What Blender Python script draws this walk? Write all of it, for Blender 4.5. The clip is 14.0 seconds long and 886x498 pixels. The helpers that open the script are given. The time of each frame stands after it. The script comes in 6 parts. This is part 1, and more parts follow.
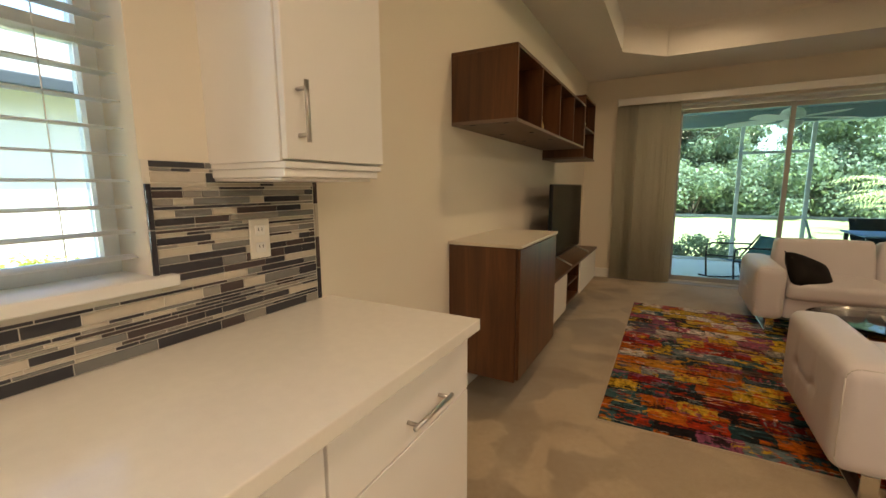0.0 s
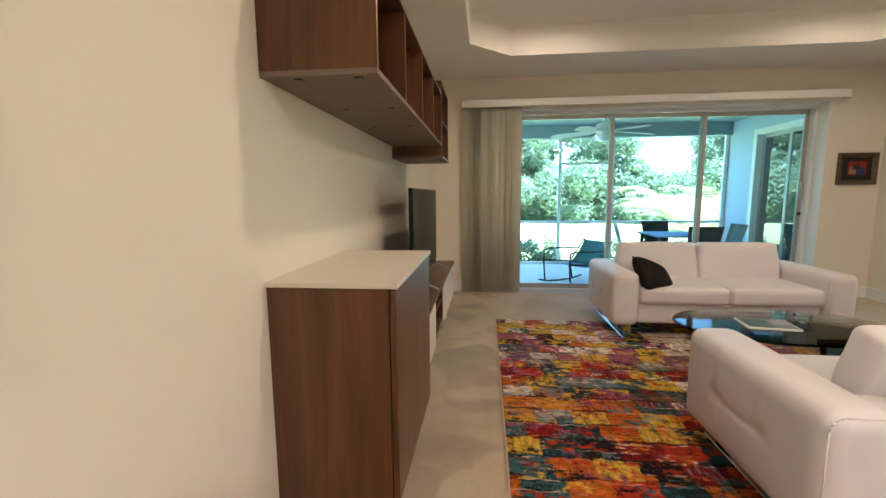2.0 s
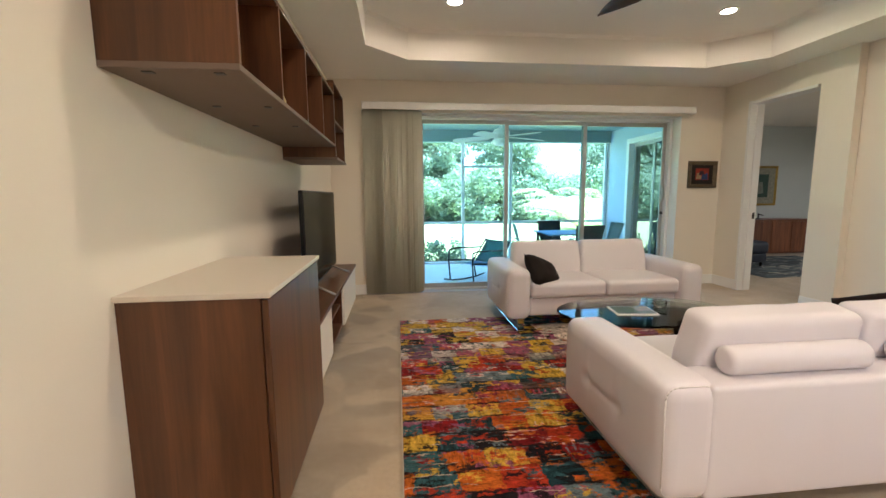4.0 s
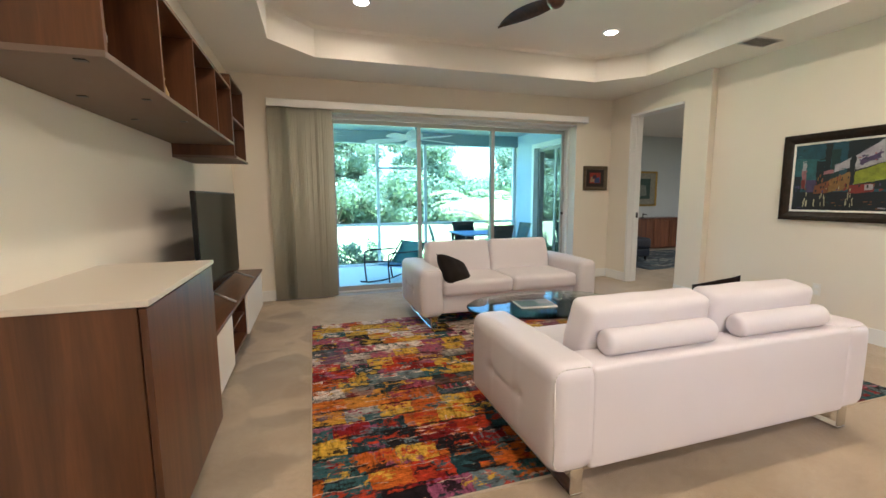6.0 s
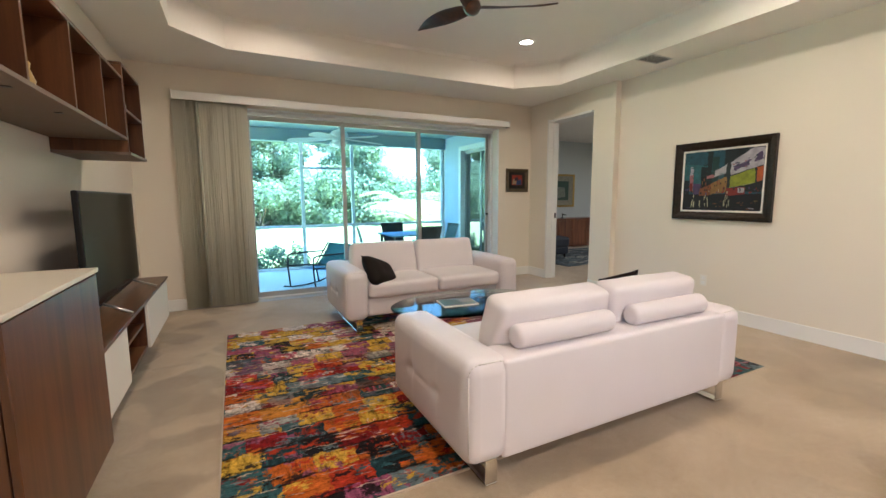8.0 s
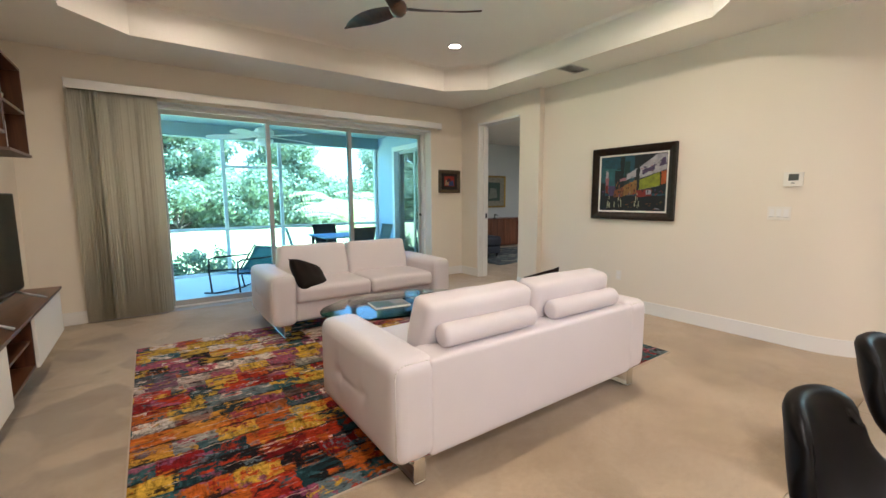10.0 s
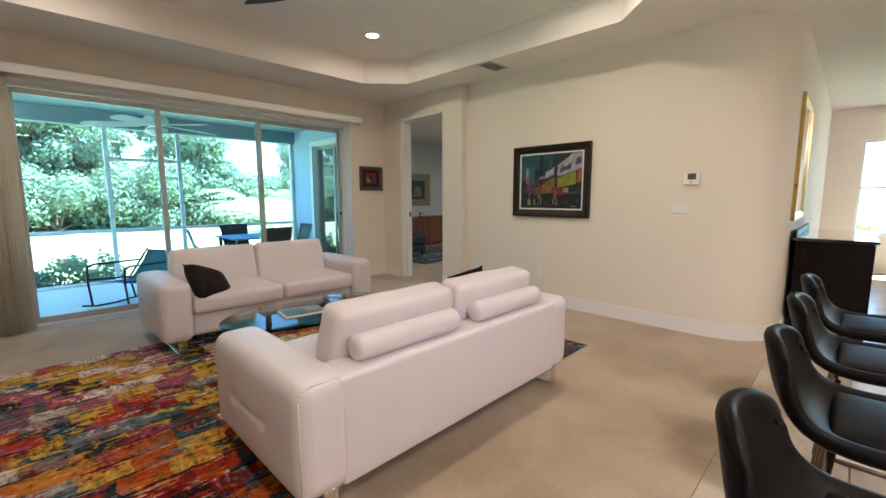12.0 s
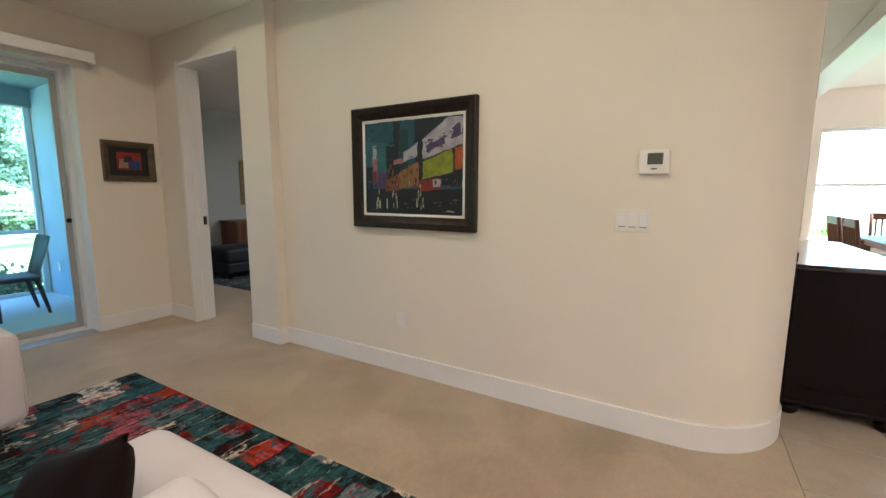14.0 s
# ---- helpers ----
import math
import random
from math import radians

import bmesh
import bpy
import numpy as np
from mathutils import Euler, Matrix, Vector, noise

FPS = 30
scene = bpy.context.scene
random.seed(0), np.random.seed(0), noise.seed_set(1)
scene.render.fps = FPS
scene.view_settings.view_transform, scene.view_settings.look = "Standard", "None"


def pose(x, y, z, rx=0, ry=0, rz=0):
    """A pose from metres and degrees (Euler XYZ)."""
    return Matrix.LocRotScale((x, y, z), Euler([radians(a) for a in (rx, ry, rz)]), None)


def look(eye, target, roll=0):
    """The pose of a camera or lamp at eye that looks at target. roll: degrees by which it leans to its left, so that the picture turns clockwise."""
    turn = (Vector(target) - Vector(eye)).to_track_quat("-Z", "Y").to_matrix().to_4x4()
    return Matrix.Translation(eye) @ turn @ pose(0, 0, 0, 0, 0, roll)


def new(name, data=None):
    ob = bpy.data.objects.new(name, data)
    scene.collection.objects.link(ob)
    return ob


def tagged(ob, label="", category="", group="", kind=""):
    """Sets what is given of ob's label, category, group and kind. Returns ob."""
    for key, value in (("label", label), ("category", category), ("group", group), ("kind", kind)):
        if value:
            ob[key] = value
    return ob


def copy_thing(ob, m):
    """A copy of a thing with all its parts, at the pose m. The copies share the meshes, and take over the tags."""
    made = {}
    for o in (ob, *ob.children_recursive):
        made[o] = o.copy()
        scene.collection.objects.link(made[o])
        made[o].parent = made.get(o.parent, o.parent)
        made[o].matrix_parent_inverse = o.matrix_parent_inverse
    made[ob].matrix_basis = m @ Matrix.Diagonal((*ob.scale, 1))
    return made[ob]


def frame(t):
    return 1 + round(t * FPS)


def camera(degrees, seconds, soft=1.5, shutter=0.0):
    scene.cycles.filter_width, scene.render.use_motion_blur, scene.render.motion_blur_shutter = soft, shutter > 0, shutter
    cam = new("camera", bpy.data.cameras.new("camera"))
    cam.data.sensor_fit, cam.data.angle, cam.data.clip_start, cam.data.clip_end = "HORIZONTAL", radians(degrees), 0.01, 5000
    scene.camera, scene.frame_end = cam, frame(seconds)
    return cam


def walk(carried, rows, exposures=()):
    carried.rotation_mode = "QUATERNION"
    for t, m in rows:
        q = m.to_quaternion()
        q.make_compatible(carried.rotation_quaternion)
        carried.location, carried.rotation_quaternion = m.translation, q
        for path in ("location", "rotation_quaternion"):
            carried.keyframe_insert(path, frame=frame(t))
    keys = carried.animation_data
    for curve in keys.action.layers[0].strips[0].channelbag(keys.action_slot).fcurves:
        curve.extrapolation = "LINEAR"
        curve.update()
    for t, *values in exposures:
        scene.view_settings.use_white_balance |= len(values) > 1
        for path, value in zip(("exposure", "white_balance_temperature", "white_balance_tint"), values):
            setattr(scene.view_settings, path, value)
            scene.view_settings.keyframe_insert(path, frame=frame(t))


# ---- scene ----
cam = camera(93.9, 14.0)
PATH = [
    (0, (0.172, 0.247, 1.317), (-0.776, 1.982, 1.018), -0.3),
    (0.5, (-0.061, 0.653, 1.308), (-0.752, 2.507, 1.015), -0.0),
    (1, (-0.209, 0.925, 1.29), (-0.676, 2.85, 1.015), -0.3),
    (1.5, (-0.227, 1.054, 1.281), (-0.538, 3.012, 1.016), -0.5),
    (2, (-0.228, 1.093, 1.279), (-0.429, 3.066, 1.023), -0.4),
    (2.5, (-0.189, 1.1, 1.287), (-0.305, 3.08, 1.034), -0.5),
    (3, (-0.16, 1.1, 1.285), (-0.171, 3.085, 1.034), -0.5),
    (5.5, (-0.064, 1.044, 1.287), (0.452, 2.96, 1.037), -0.4),
    (6, (-0.055, 1.038, 1.281), (0.538, 2.932, 1.034), -0.4),
    (6.5, (-0.035, 1.031, 1.286), (0.63, 2.9, 1.037), -0.4),
    (7, (-0.014, 1.018, 1.276), (0.724, 2.861, 1.033), -0.3),
    (7.5, (0.006, 1.01, 1.281), (0.822, 2.819, 1.037), -0.3),
    (8, (0.018, 0.997, 1.281), (0.908, 2.771, 1.037), -0.3),
    (10.5, (0.088, 0.955, 1.287), (1.305, 2.523, 1.045), -0.2),
    (11, (0.121, 0.975, 1.283), (1.409, 2.487, 1.041), -0.2),
    (11.5, (0.136, 0.993, 1.284), (1.48, 2.453, 1.037), -0.2),
    (12, (0.215, 1.065, 1.272), (1.628, 2.458, 1.022), -0.1),
    (12.5, (0.505, 1.281, 1.287), (2.003, 2.58, 1.019), -0.2),
    (13, (1.004, 1.536, 1.301), (2.614, 2.692, 1.027), -0.2),
    (13.5, (1.607, 1.744, 1.309), (3.297, 2.776, 1.03), -0.1),
    (14, (2.202, 1.979, 1.286), (3.914, 2.976, 1.014), 0.2),
]
walk(cam, [(t, look(eye, target, roll)) for t, eye, target, roll in PATH],
     [(0, 2.3, 7700, 17), (0.5, 2.62, 8500, 21), (1, 2.88, 6900, 18), (1.5, 3.12, 6100, 16), (3, 3.2, 5800, 15), (5.5, 3.32, 5600, 14), (8, 3.3, 5500, 15), (12, 3.05, 5550, 17), (12.6, 2.85, 5700, 18), (14, 3.0, 5500, 16)])

# ---- light ----
world = bpy.data.worlds.new("sky")
scene.world = world
world.use_nodes = True
wn = world.node_tree
sky = wn.nodes.new("ShaderNodeTexSky")
sky.sky_type = 'NISHITA'
sky.sun_disc = False
SUN_EL, SUN_AZ = radians(58), radians(128)
sky.sun_elevation, sky.sun_rotation = SUN_EL, SUN_AZ
wn.links.new(sky.outputs[0], wn.nodes["Background"].inputs[0])
wn.nodes["Background"].inputs[1].default_value = 0.15
sun = new("sun", bpy.data.lights.new("sun", 'SUN'))
sun.data.energy, sun.data.angle, sun.data.color = 5.0, radians(0.5), (1, 0.95, 0.88)
sd = Vector((math.sin(SUN_AZ) * math.cos(SUN_EL), math.cos(SUN_AZ) * math.cos(SUN_EL), math.sin(SUN_EL)))
sun.matrix_world = look(sd * 30, (0, 0, 0))


def can_lamp(x, y, z, watts, color=(1, 0.81, 0.58), wide=0.13):
    lamp = new("can_lamp", bpy.data.lights.new("can_lamp", 'AREA'))
    lamp.data.shape, lamp.data.size, lamp.data.energy, lamp.data.color = 'DISK', wide, watts, color
    lamp.data.spread = radians(172)
    lamp.matrix_world = pose(x, y, z)


CAN_SPOTS = [(0.45, 5.08, 3.05), (3.12, 5.02, 3.05), (0.45, 2.75, 3.05), (3.12, 2.75, 3.05)]
# Unseen kitchen downlights, added for the light that comes from that side.
UNSEEN_KITCHEN_SPOTS = [(0.35, 0.2, 2.743), (2.1, 0.2, 2.743), (0.35, -1.6, 2.743), (2.1, -1.6, 2.743)]
# Unseen downlight, added to brighten the side room.
UNSEEN_SIDE_SPOTS = [(8.4, 5.4, 2.743)]
for x, y, z in UNSEEN_SIDE_SPOTS:
    can_lamp(x, y, z - 0.012, 7.5, (1, 0.95, 0.86))
bulbs = new("chandelier_lamp", bpy.data.lights.new("chandelier_lamp", 'POINT'))
bulbs.data.energy, bulbs.data.color, bulbs.data.shadow_soft_size = 5, (1, 0.9, 0.78), 0.12
bulbs.matrix_world = pose(8.55, -1.0, 2.25)
for x, y, z in CAN_SPOTS:
    can_lamp(x, y, z - 0.012, 1.0 if y > 4 else 1.9, (1, 0.77, 0.50))
for x, y, z in UNSEEN_KITCHEN_SPOTS:
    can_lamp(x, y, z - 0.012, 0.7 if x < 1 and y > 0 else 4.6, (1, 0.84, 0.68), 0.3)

# ---- materials ----


def nodes_of(name):
    m = bpy.data.materials.new(name)
    m.use_nodes = True
    t = m.node_tree
    return m, t, t.nodes["Principled BSDF"]


def nd(t, kind, **ins):
    n = t.nodes.new(kind)
    for k, v in ins.items():
        n.inputs[k].default_value = v
    return n


def coords(t, kind="Object", scale=(1, 1, 1)):
    c = t.nodes.new("ShaderNodeTexCoord")
    m = nd(t, "ShaderNodeMapping", Scale=scale)
    t.links.new(c.outputs[kind], m.inputs[0])
    return m.outputs[0]


def world_coords(t, scale=(1, 1, 1)):
    c = t.nodes.new("ShaderNodeNewGeometry")
    m = nd(t, "ShaderNodeMapping", Scale=scale)
    t.links.new(c.outputs["Position"], m.inputs[0])
    return m.outputs[0]


def mix(t, fac, a, b, blend='MIX'):
    n = t.nodes.new("ShaderNodeMix")
    n.data_type, n.blend_type = 'RGBA', blend
    for sock, v in ((n.inputs[0], fac), (n.inputs[6], a), (n.inputs[7], b)):
        if isinstance(v, (int, float)):
            sock.default_value = v
        elif isinstance(v, tuple):
            sock.default_value = (*v, 1)
        else:
            t.links.new(v, sock)
    return n.outputs[2]


def ramp(t, fac, stops, interp='LINEAR'):
    n = t.nodes.new("ShaderNodeValToRGB")
    n.color_ramp.interpolation = interp
    e = n.color_ramp.elements
    while len(e) < len(stops):
        e.new(0.5)
    for el, (p, c) in zip(e, stops):
        el.position = p
        el.color = (*c, 1) if isinstance(c, tuple) else (c, c, c, 1)
    t.links.new(fac, n.inputs[0])
    return n.outputs[0]


def bump(t, b, height, strength, distance=0.002):
    n = nd(t, "ShaderNodeBump", Strength=strength, Distance=distance)
    t.links.new(height, n.inputs["Height"])
    t.links.new(n.outputs[0], b.inputs["Normal"])


def plain(name, col, rough=0.5, metal=0.0, var=0.10, scale=6.0, fine=120.0, relief=0.15, spec=0.5, coat=0.0, sheen=0.07):
    """A surface with slow tone changes, fine grain, and gloss that varies a little."""
    m, t, b = nodes_of(name)
    p = coords(t)
    n1 = nd(t, "ShaderNodeTexNoise", Scale=scale, Detail=4.0)
    n2 = nd(t, "ShaderNodeTexNoise", Scale=fine, Detail=3.0)
    for n in (n1, n2):
        t.links.new(p, n.inputs["Vector"])
    dark = tuple(c * (1 - var) for c in col)
    light = tuple(min(1, c * (1 + var * 0.6)) for c in col)
    c1 = mix(t, n1.outputs[0], dark, light)
    c2 = mix(t, n2.outputs[0], tuple([1 - var * 0.7] * 3), (1.0, 1.0, 1.0))
    t.links.new(mix(t, 1.0, c1, c2, 'MULTIPLY'), b.inputs["Base Color"])
    r = nd(t, "ShaderNodeMapRange")
    r.inputs[3].default_value, r.inputs[4].default_value = max(0.02, rough - sheen), min(1, rough + sheen)
    t.links.new(n1.outputs[0], r.inputs[0])
    t.links.new(r.outputs[0], b.inputs["Roughness"])
    b.inputs["Metallic"].default_value = metal
    b.inputs["Specular IOR Level"].default_value = spec
    b.inputs["Coat Weight"].default_value = coat
    b.inputs["Coat Roughness"].default_value = 0.1
    if relief:
        bump(t, b, n2.outputs[0], relief, 0.001)
    return m


def wood(name, dark, light, rough=0.35, axis='Z', band=14.0, coat=0.1, spec=0.5):
    m, t, b = nodes_of(name)
    sc = {'Z': (band, band, band * 0.06), 'Y': (band, band * 0.06, band), 'X': (band * 0.06, band, band)}[axis]
    p = coords(t, scale=sc)
    n1 = nd(t, "ShaderNodeTexNoise", Scale=1.0, Detail=5.0, Distortion=1.2)
    n2 = nd(t, "ShaderNodeTexNoise", Scale=9.0, Detail=4.0)
    n3 = nd(t, "ShaderNodeTexNoise", Scale=0.28, Detail=2.0)
    for n in (n1, n2, n3):
        t.links.new(p, n.inputs["Vector"])
    c = ramp(t, n1.outputs[0], [(0.3, dark), (0.5, tuple((a + d) / 2 for a, d in zip(dark, light))), (0.68, light)])
    c = mix(t, 0.3, c, ramp(t, n2.outputs[0], [(0.35, 0.5), (0.65, 1.0)]), 'MULTIPLY')
    c = mix(t, 0.35, c, ramp(t, n3.outputs[0], [(0.3, 0.6), (0.7, 1.0)]), 'MULTIPLY')
    t.links.new(c, b.inputs["Base Color"])
    b.inputs["Roughness"].default_value = rough
    b.inputs["Specular IOR Level"].default_value = spec
    b.inputs["Coat Weight"].default_value = coat
    b.inputs["Coat Roughness"].default_value = 0.25
    bump(t, b, n2.outputs[0], 0.12, 0.0006)
    return m


def glass(name, tint=(0.93, 0.98, 0.97), rough=0.0, ior=1.35):
    """A thin pane: clear, with a weak mirror on it that grows towards grazing sight."""
    m, t, b = nodes_of(name)
    out = t.nodes["Material Output"]
    t.nodes.remove(b)
    tr = nd(t, "ShaderNodeBsdfTransparent", Color=(*tint, 1))
    gl = nd(t, "ShaderNodeBsdfGlossy", Roughness=rough)
    fr = nd(t, "ShaderNodeFresnel", IOR=ior)
    mx = t.nodes.new("ShaderNodeMixShader")
    t.links.new(fr.outputs[0], mx.inputs[0])
    t.links.new(tr.outputs[0], mx.inputs[1])
    t.links.new(gl.outputs[0], mx.inputs[2])
    t.links.new(mx.outputs[0], out.inputs[0])
    return m


def emitter(name, col, strength):
    m, t, b = nodes_of(name)
    b.inputs["Base Color"].default_value = (*col, 1)
    b.inputs["Emission Color"].default_value = (*col, 1)
    b.inputs["Emission Strength"].default_value = strength
    return m


def carpet_material():
    m, t, b = nodes_of("carpet_pile")
    p = world_coords(t)
    big = nd(t, "ShaderNodeTexNoise", Scale=1.5, Detail=3.0, Distortion=0.7)
    mid = nd(t, "ShaderNodeTexVoronoi", Scale=4.6)
    mid.feature = 'SMOOTH_F1'
    mid.inputs["Smoothness"].default_value = 0.35
    fine = nd(t, "ShaderNodeTexNoise", Scale=260.0, Detail=2.0)
    grain = nd(t, "ShaderNodeTexNoise", Scale=38.0, Detail=4.0)
    warp = nd(t, "ShaderNodeTexNoise", Scale=3.2, Detail=5.0)
    t.links.new(p, warp.inputs["Vector"])
    wp = mix(t, 0.22, p, warp.outputs["Color"])
    t.links.new(wp, mid.inputs["Vector"])
    for n in (big, fine, grain):
        t.links.new(p, n.inputs["Vector"])
    # vacuum strokes: patches of pile laid one way or the other
    c = ramp(t, big.outputs[0], [(0.33, (0.45, 0.34, 0.215)), (0.5, (0.52, 0.40, 0.26)), (0.67, (0.57, 0.45, 0.30))])
    patch = ramp(t, mid.outputs["Color"], [(0.25, 0.72), (0.45, 0.86), (0.55, 1.0), (0.75, 1.10)])
    # fresh strokes in the strip beside the media wall, trodden soft elsewhere
    sx = t.nodes.new("ShaderNodeSeparateXYZ")
    t.links.new(p, sx.inputs[0])
    strip = nd(t, "ShaderNodeMapRange")
    for k, v in ((1, -0.2), (2, 0.5), (3, 0.85), (4, 0.28)):
        strip.inputs[k].default_value = v
    t.links.new(sx.outputs[0], strip.inputs[0])
    c = mix(t, strip.outputs[0], c, patch, 'MULTIPLY')
    c = mix(t, 0.5, c, ramp(t, grain.outputs[0], [(0.3, 0.78), (0.7, 1.0)]), 'MULTIPLY')
    c = mix(t, 0.5, c, ramp(t, fine.outputs[0], [(0.3, 0.62), (0.7, 1.0)]), 'MULTIPLY')
    t.links.new(c, b.inputs["Base Color"])
    b.inputs["Roughness"].default_value = 0.95
    b.inputs["Specular IOR Level"].default_value = 0.1
    b.inputs["Sheen Weight"].default_value = 0.3
    bump(t, b, fine.outputs[0], 0.7, 0.006)
    return m


def rug_material():
    """Abstract patchwork of brushed colour blocks in staggered rows."""
    m, t, b = nodes_of("rug_pile")
    p0 = coords(t)

    def calc(op, a, bb=0.0):
        n = t.nodes.new("ShaderNodeMath")
        n.operation = op
        for s, v in zip(n.inputs, (a, bb)):
            if isinstance(v, (int, float)):
                s.default_value = v
            else:
                t.links.new(v, s)
        return n.outputs[0]

    def grain(scale, detail=5.0, rough=0.6, src=None):
        mp = nd(t, "ShaderNodeMapping", Scale=scale)
        t.links.new(src or p0, mp.inputs[0])
        n = nd(t, "ShaderNodeTexNoise", Scale=1.0, Detail=detail, Roughness=rough)
        t.links.new(mp.outputs[0], n.inputs["Vector"])
        return n
    # ragged block edges
    ed = grain((14, 14, 1), 6.0, 0.65)
    off = t.nodes.new("ShaderNodeVectorMath")
    off.operation = 'SUBTRACT'
    t.links.new(ed.outputs["Color"], off.inputs[0])
    off.inputs[1].default_value = (0.5, 0.5, 0.5)
    add = t.nodes.new("ShaderNodeVectorMath")
    add.operation = 'MULTIPLY_ADD'
    t.links.new(off.outputs[0], add.inputs[0])
    add.inputs[1].default_value = (0.085, 0.065, 0)
    t.links.new(p0, add.inputs[2])
    sep = t.nodes.new("ShaderNodeSeparateXYZ")
    t.links.new(add.outputs[0], sep.inputs[0])
    px, py = sep.outputs[0], sep.outputs[1]

    def cells(sx, sy, seed):
        """Staggered blocks: two random values each, and how near a row's edge lies."""
        yy = calc('MULTIPLY', py, sy)
        row = calc('FLOOR', yy)
        w1 = t.nodes.new("ShaderNodeTexWhiteNoise")
        w1.noise_dimensions = '1D'
        t.links.new(calc('ADD', row, seed), w1.inputs["W"])
        col = calc('FLOOR', calc('ADD', calc('MULTIPLY', px, sx), calc('MULTIPLY', w1.outputs["Value"], 7.0)))
        cmb = t.nodes.new("ShaderNodeCombineXYZ")
        t.links.new(col, cmb.inputs[0])
        t.links.new(row, cmb.inputs[1])
        cmb.inputs[2].default_value = seed
        w2 = t.nodes.new("ShaderNodeTexWhiteNoise")
        t.links.new(cmb.outputs[0], w2.inputs["Vector"])
        near = calc('ABSOLUTE', calc('SUBTRACT', calc('FRACT', yy), 0.5))
        sc = t.nodes.new("ShaderNodeSeparateColor")
        t.links.new(w2.outputs["Color"], sc.inputs[0])
        return w2.outputs["Value"], sc.outputs[1], near
    v1, way, near = cells(5.0, 6.6, 3.0)
    v2, kind, near2 = cells(5.6, 12.9, 11.0)
    RED, DEEP, ORANGE, YELLOW = (0.50, 0.045, 0.012), (0.24, 0.010, 0.012), (0.58, 0.14, 0.012), (0.68, 0.43, 0.04)
    TEAL, DTEAL, INK, MAUVE = (0.035, 0.115, 0.125), (0.014, 0.045, 0.052), (0.012, 0.009, 0.011), (0.31, 0.085, 0.16)
    CREAMY, SLATE, ROSE = (0.82, 0.73, 0.60), (0.15, 0.22, 0.235), (0.46, 0.10, 0.14)

    def palette(v, seq):
        k, out = 0.0, []
        for c, w in seq:
            out.append((k, c))
            k += w
        return ramp(t, v, out, 'CONSTANT')
    zones = [
        [(RED, .18), (DTEAL, .06), (ORANGE, .19), (INK, .08), (DEEP, .14), (TEAL, .08), (YELLOW, .10), (ORANGE, .08), (SLATE, .04), (MAUVE, .05)],
        [(YELLOW, .16), (TEAL, .14), (ORANGE, .09), (DTEAL, .09), (DEEP, .11), (MAUVE, .09), (INK, .07), (RED, .08), (SLATE, .06), (CREAMY, .11)],
        [(YELLOW, .20), (MAUVE, .13), (CREAMY, .24), (TEAL, .08), (ROSE, .11), (YELLOW, .07), (ORANGE, .08), (INK, .09)],
        [(DTEAL, .22), (TEAL, .24), (INK, .10), (ROSE, .05), (SLATE, .12), (DEEP, .10), (CREAMY, .05), (RED, .04), (TEAL, .08)]]
    blot = ramp(t, grain((11, 15, 1), 7.0, 0.72).outputs[0], [(0.505, 0.0), (0.545, 0.95)])
    cols = [mix(t, blot, palette(v1, z), palette(v2, z)) for z in zones]
    wander = grain((1.2, 1.2, 1), 2.0).outputs[0]
    sp0 = t.nodes.new("ShaderNodeSeparateXYZ")
    t.links.new(p0, sp0.inputs[0])

    def band(axis, lo, hi):
        r = nd(t, "ShaderNodeMapRange")
        r.inputs[1].default_value, r.inputs[2].default_value = lo, hi
        t.links.new(calc('ADD', calc('MULTIPLY', calc('SUBTRACT', wander, 0.5), 1.0), sp0.outputs[axis]), r.inputs[0])
        return r.outputs[0]
    c = mix(t, band(1, -0.6, -0.2), cols[0], cols[1])
    c = mix(t, band(1, 0.2, 0.6), c, cols[2])
    c = mix(t, band(0, 0.35, 0.95), c, cols[3])
    # brush strokes that run along or across each block
    along, across = grain((9, 44, 1), 5.0, 0.7), grain((40, 10, 1), 5.0, 0.7)
    lean = calc('GREATER_THAN', way, 0.52)
    stroke = mix(t, lean, along.outputs[0], across.outputs[0])
    c = mix(t, ramp(t, stroke, [(0.55, 0.0), (0.62, 0.75)]), c, mix(t, calc('GREATER_THAN', kind, 0.5), c, palette(v2, zones[3])))
    c = mix(t, 0.85, c, ramp(t, stroke, [(0.32, 0.12), (0.45, 0.78), (0.64, 1.35)]), 'MULTIPLY')
    # broken dark lines, and a few pale ones, between the rows
    broken = grain((4.5, 9, 1), 4.0).outputs[0]
    line = calc('MULTIPLY', calc('GREATER_THAN', near, 0.445), ramp(t, broken, [(0.44, 0.0), (0.52, 0.9)]))
    c = mix(t, line, c, (0.010, 0.008, 0.010))
    pale = calc('MULTIPLY', calc('GREATER_THAN', near2, 0.458), ramp(t, broken, [(0.42, 0.75), (0.47, 0.0)]))
    c = mix(t, pale, c, (0.62, 0.52, 0.38))
    worn = grain((17, 21, 1), 7.0, 0.75).outputs[0]
    c = mix(t, 0.85, c, ramp(t, worn, [(0.36, 0.10), (0.45, 0.75), (0.60, 1.2)]), 'MULTIPLY')
    tuft = grain((150, 150, 1), 3.0, 0.7)
    c = mix(t, 0.55, c, ramp(t, tuft.outputs[0], [(0.30, 0.35), (0.5, 0.9), (0.7, 1.15)]), 'MULTIPLY')
    c = mix(t, 1.0, c, (0.95, 0.89, 0.88), 'MULTIPLY')
    t.links.new(c, b.inputs["Base Color"])
    b.inputs["Roughness"].default_value = 0.9
    b.inputs["Specular IOR Level"].default_value = 0.15
    bump(t, b, tuft.outputs[0], 0.6, 0.005)
    return m


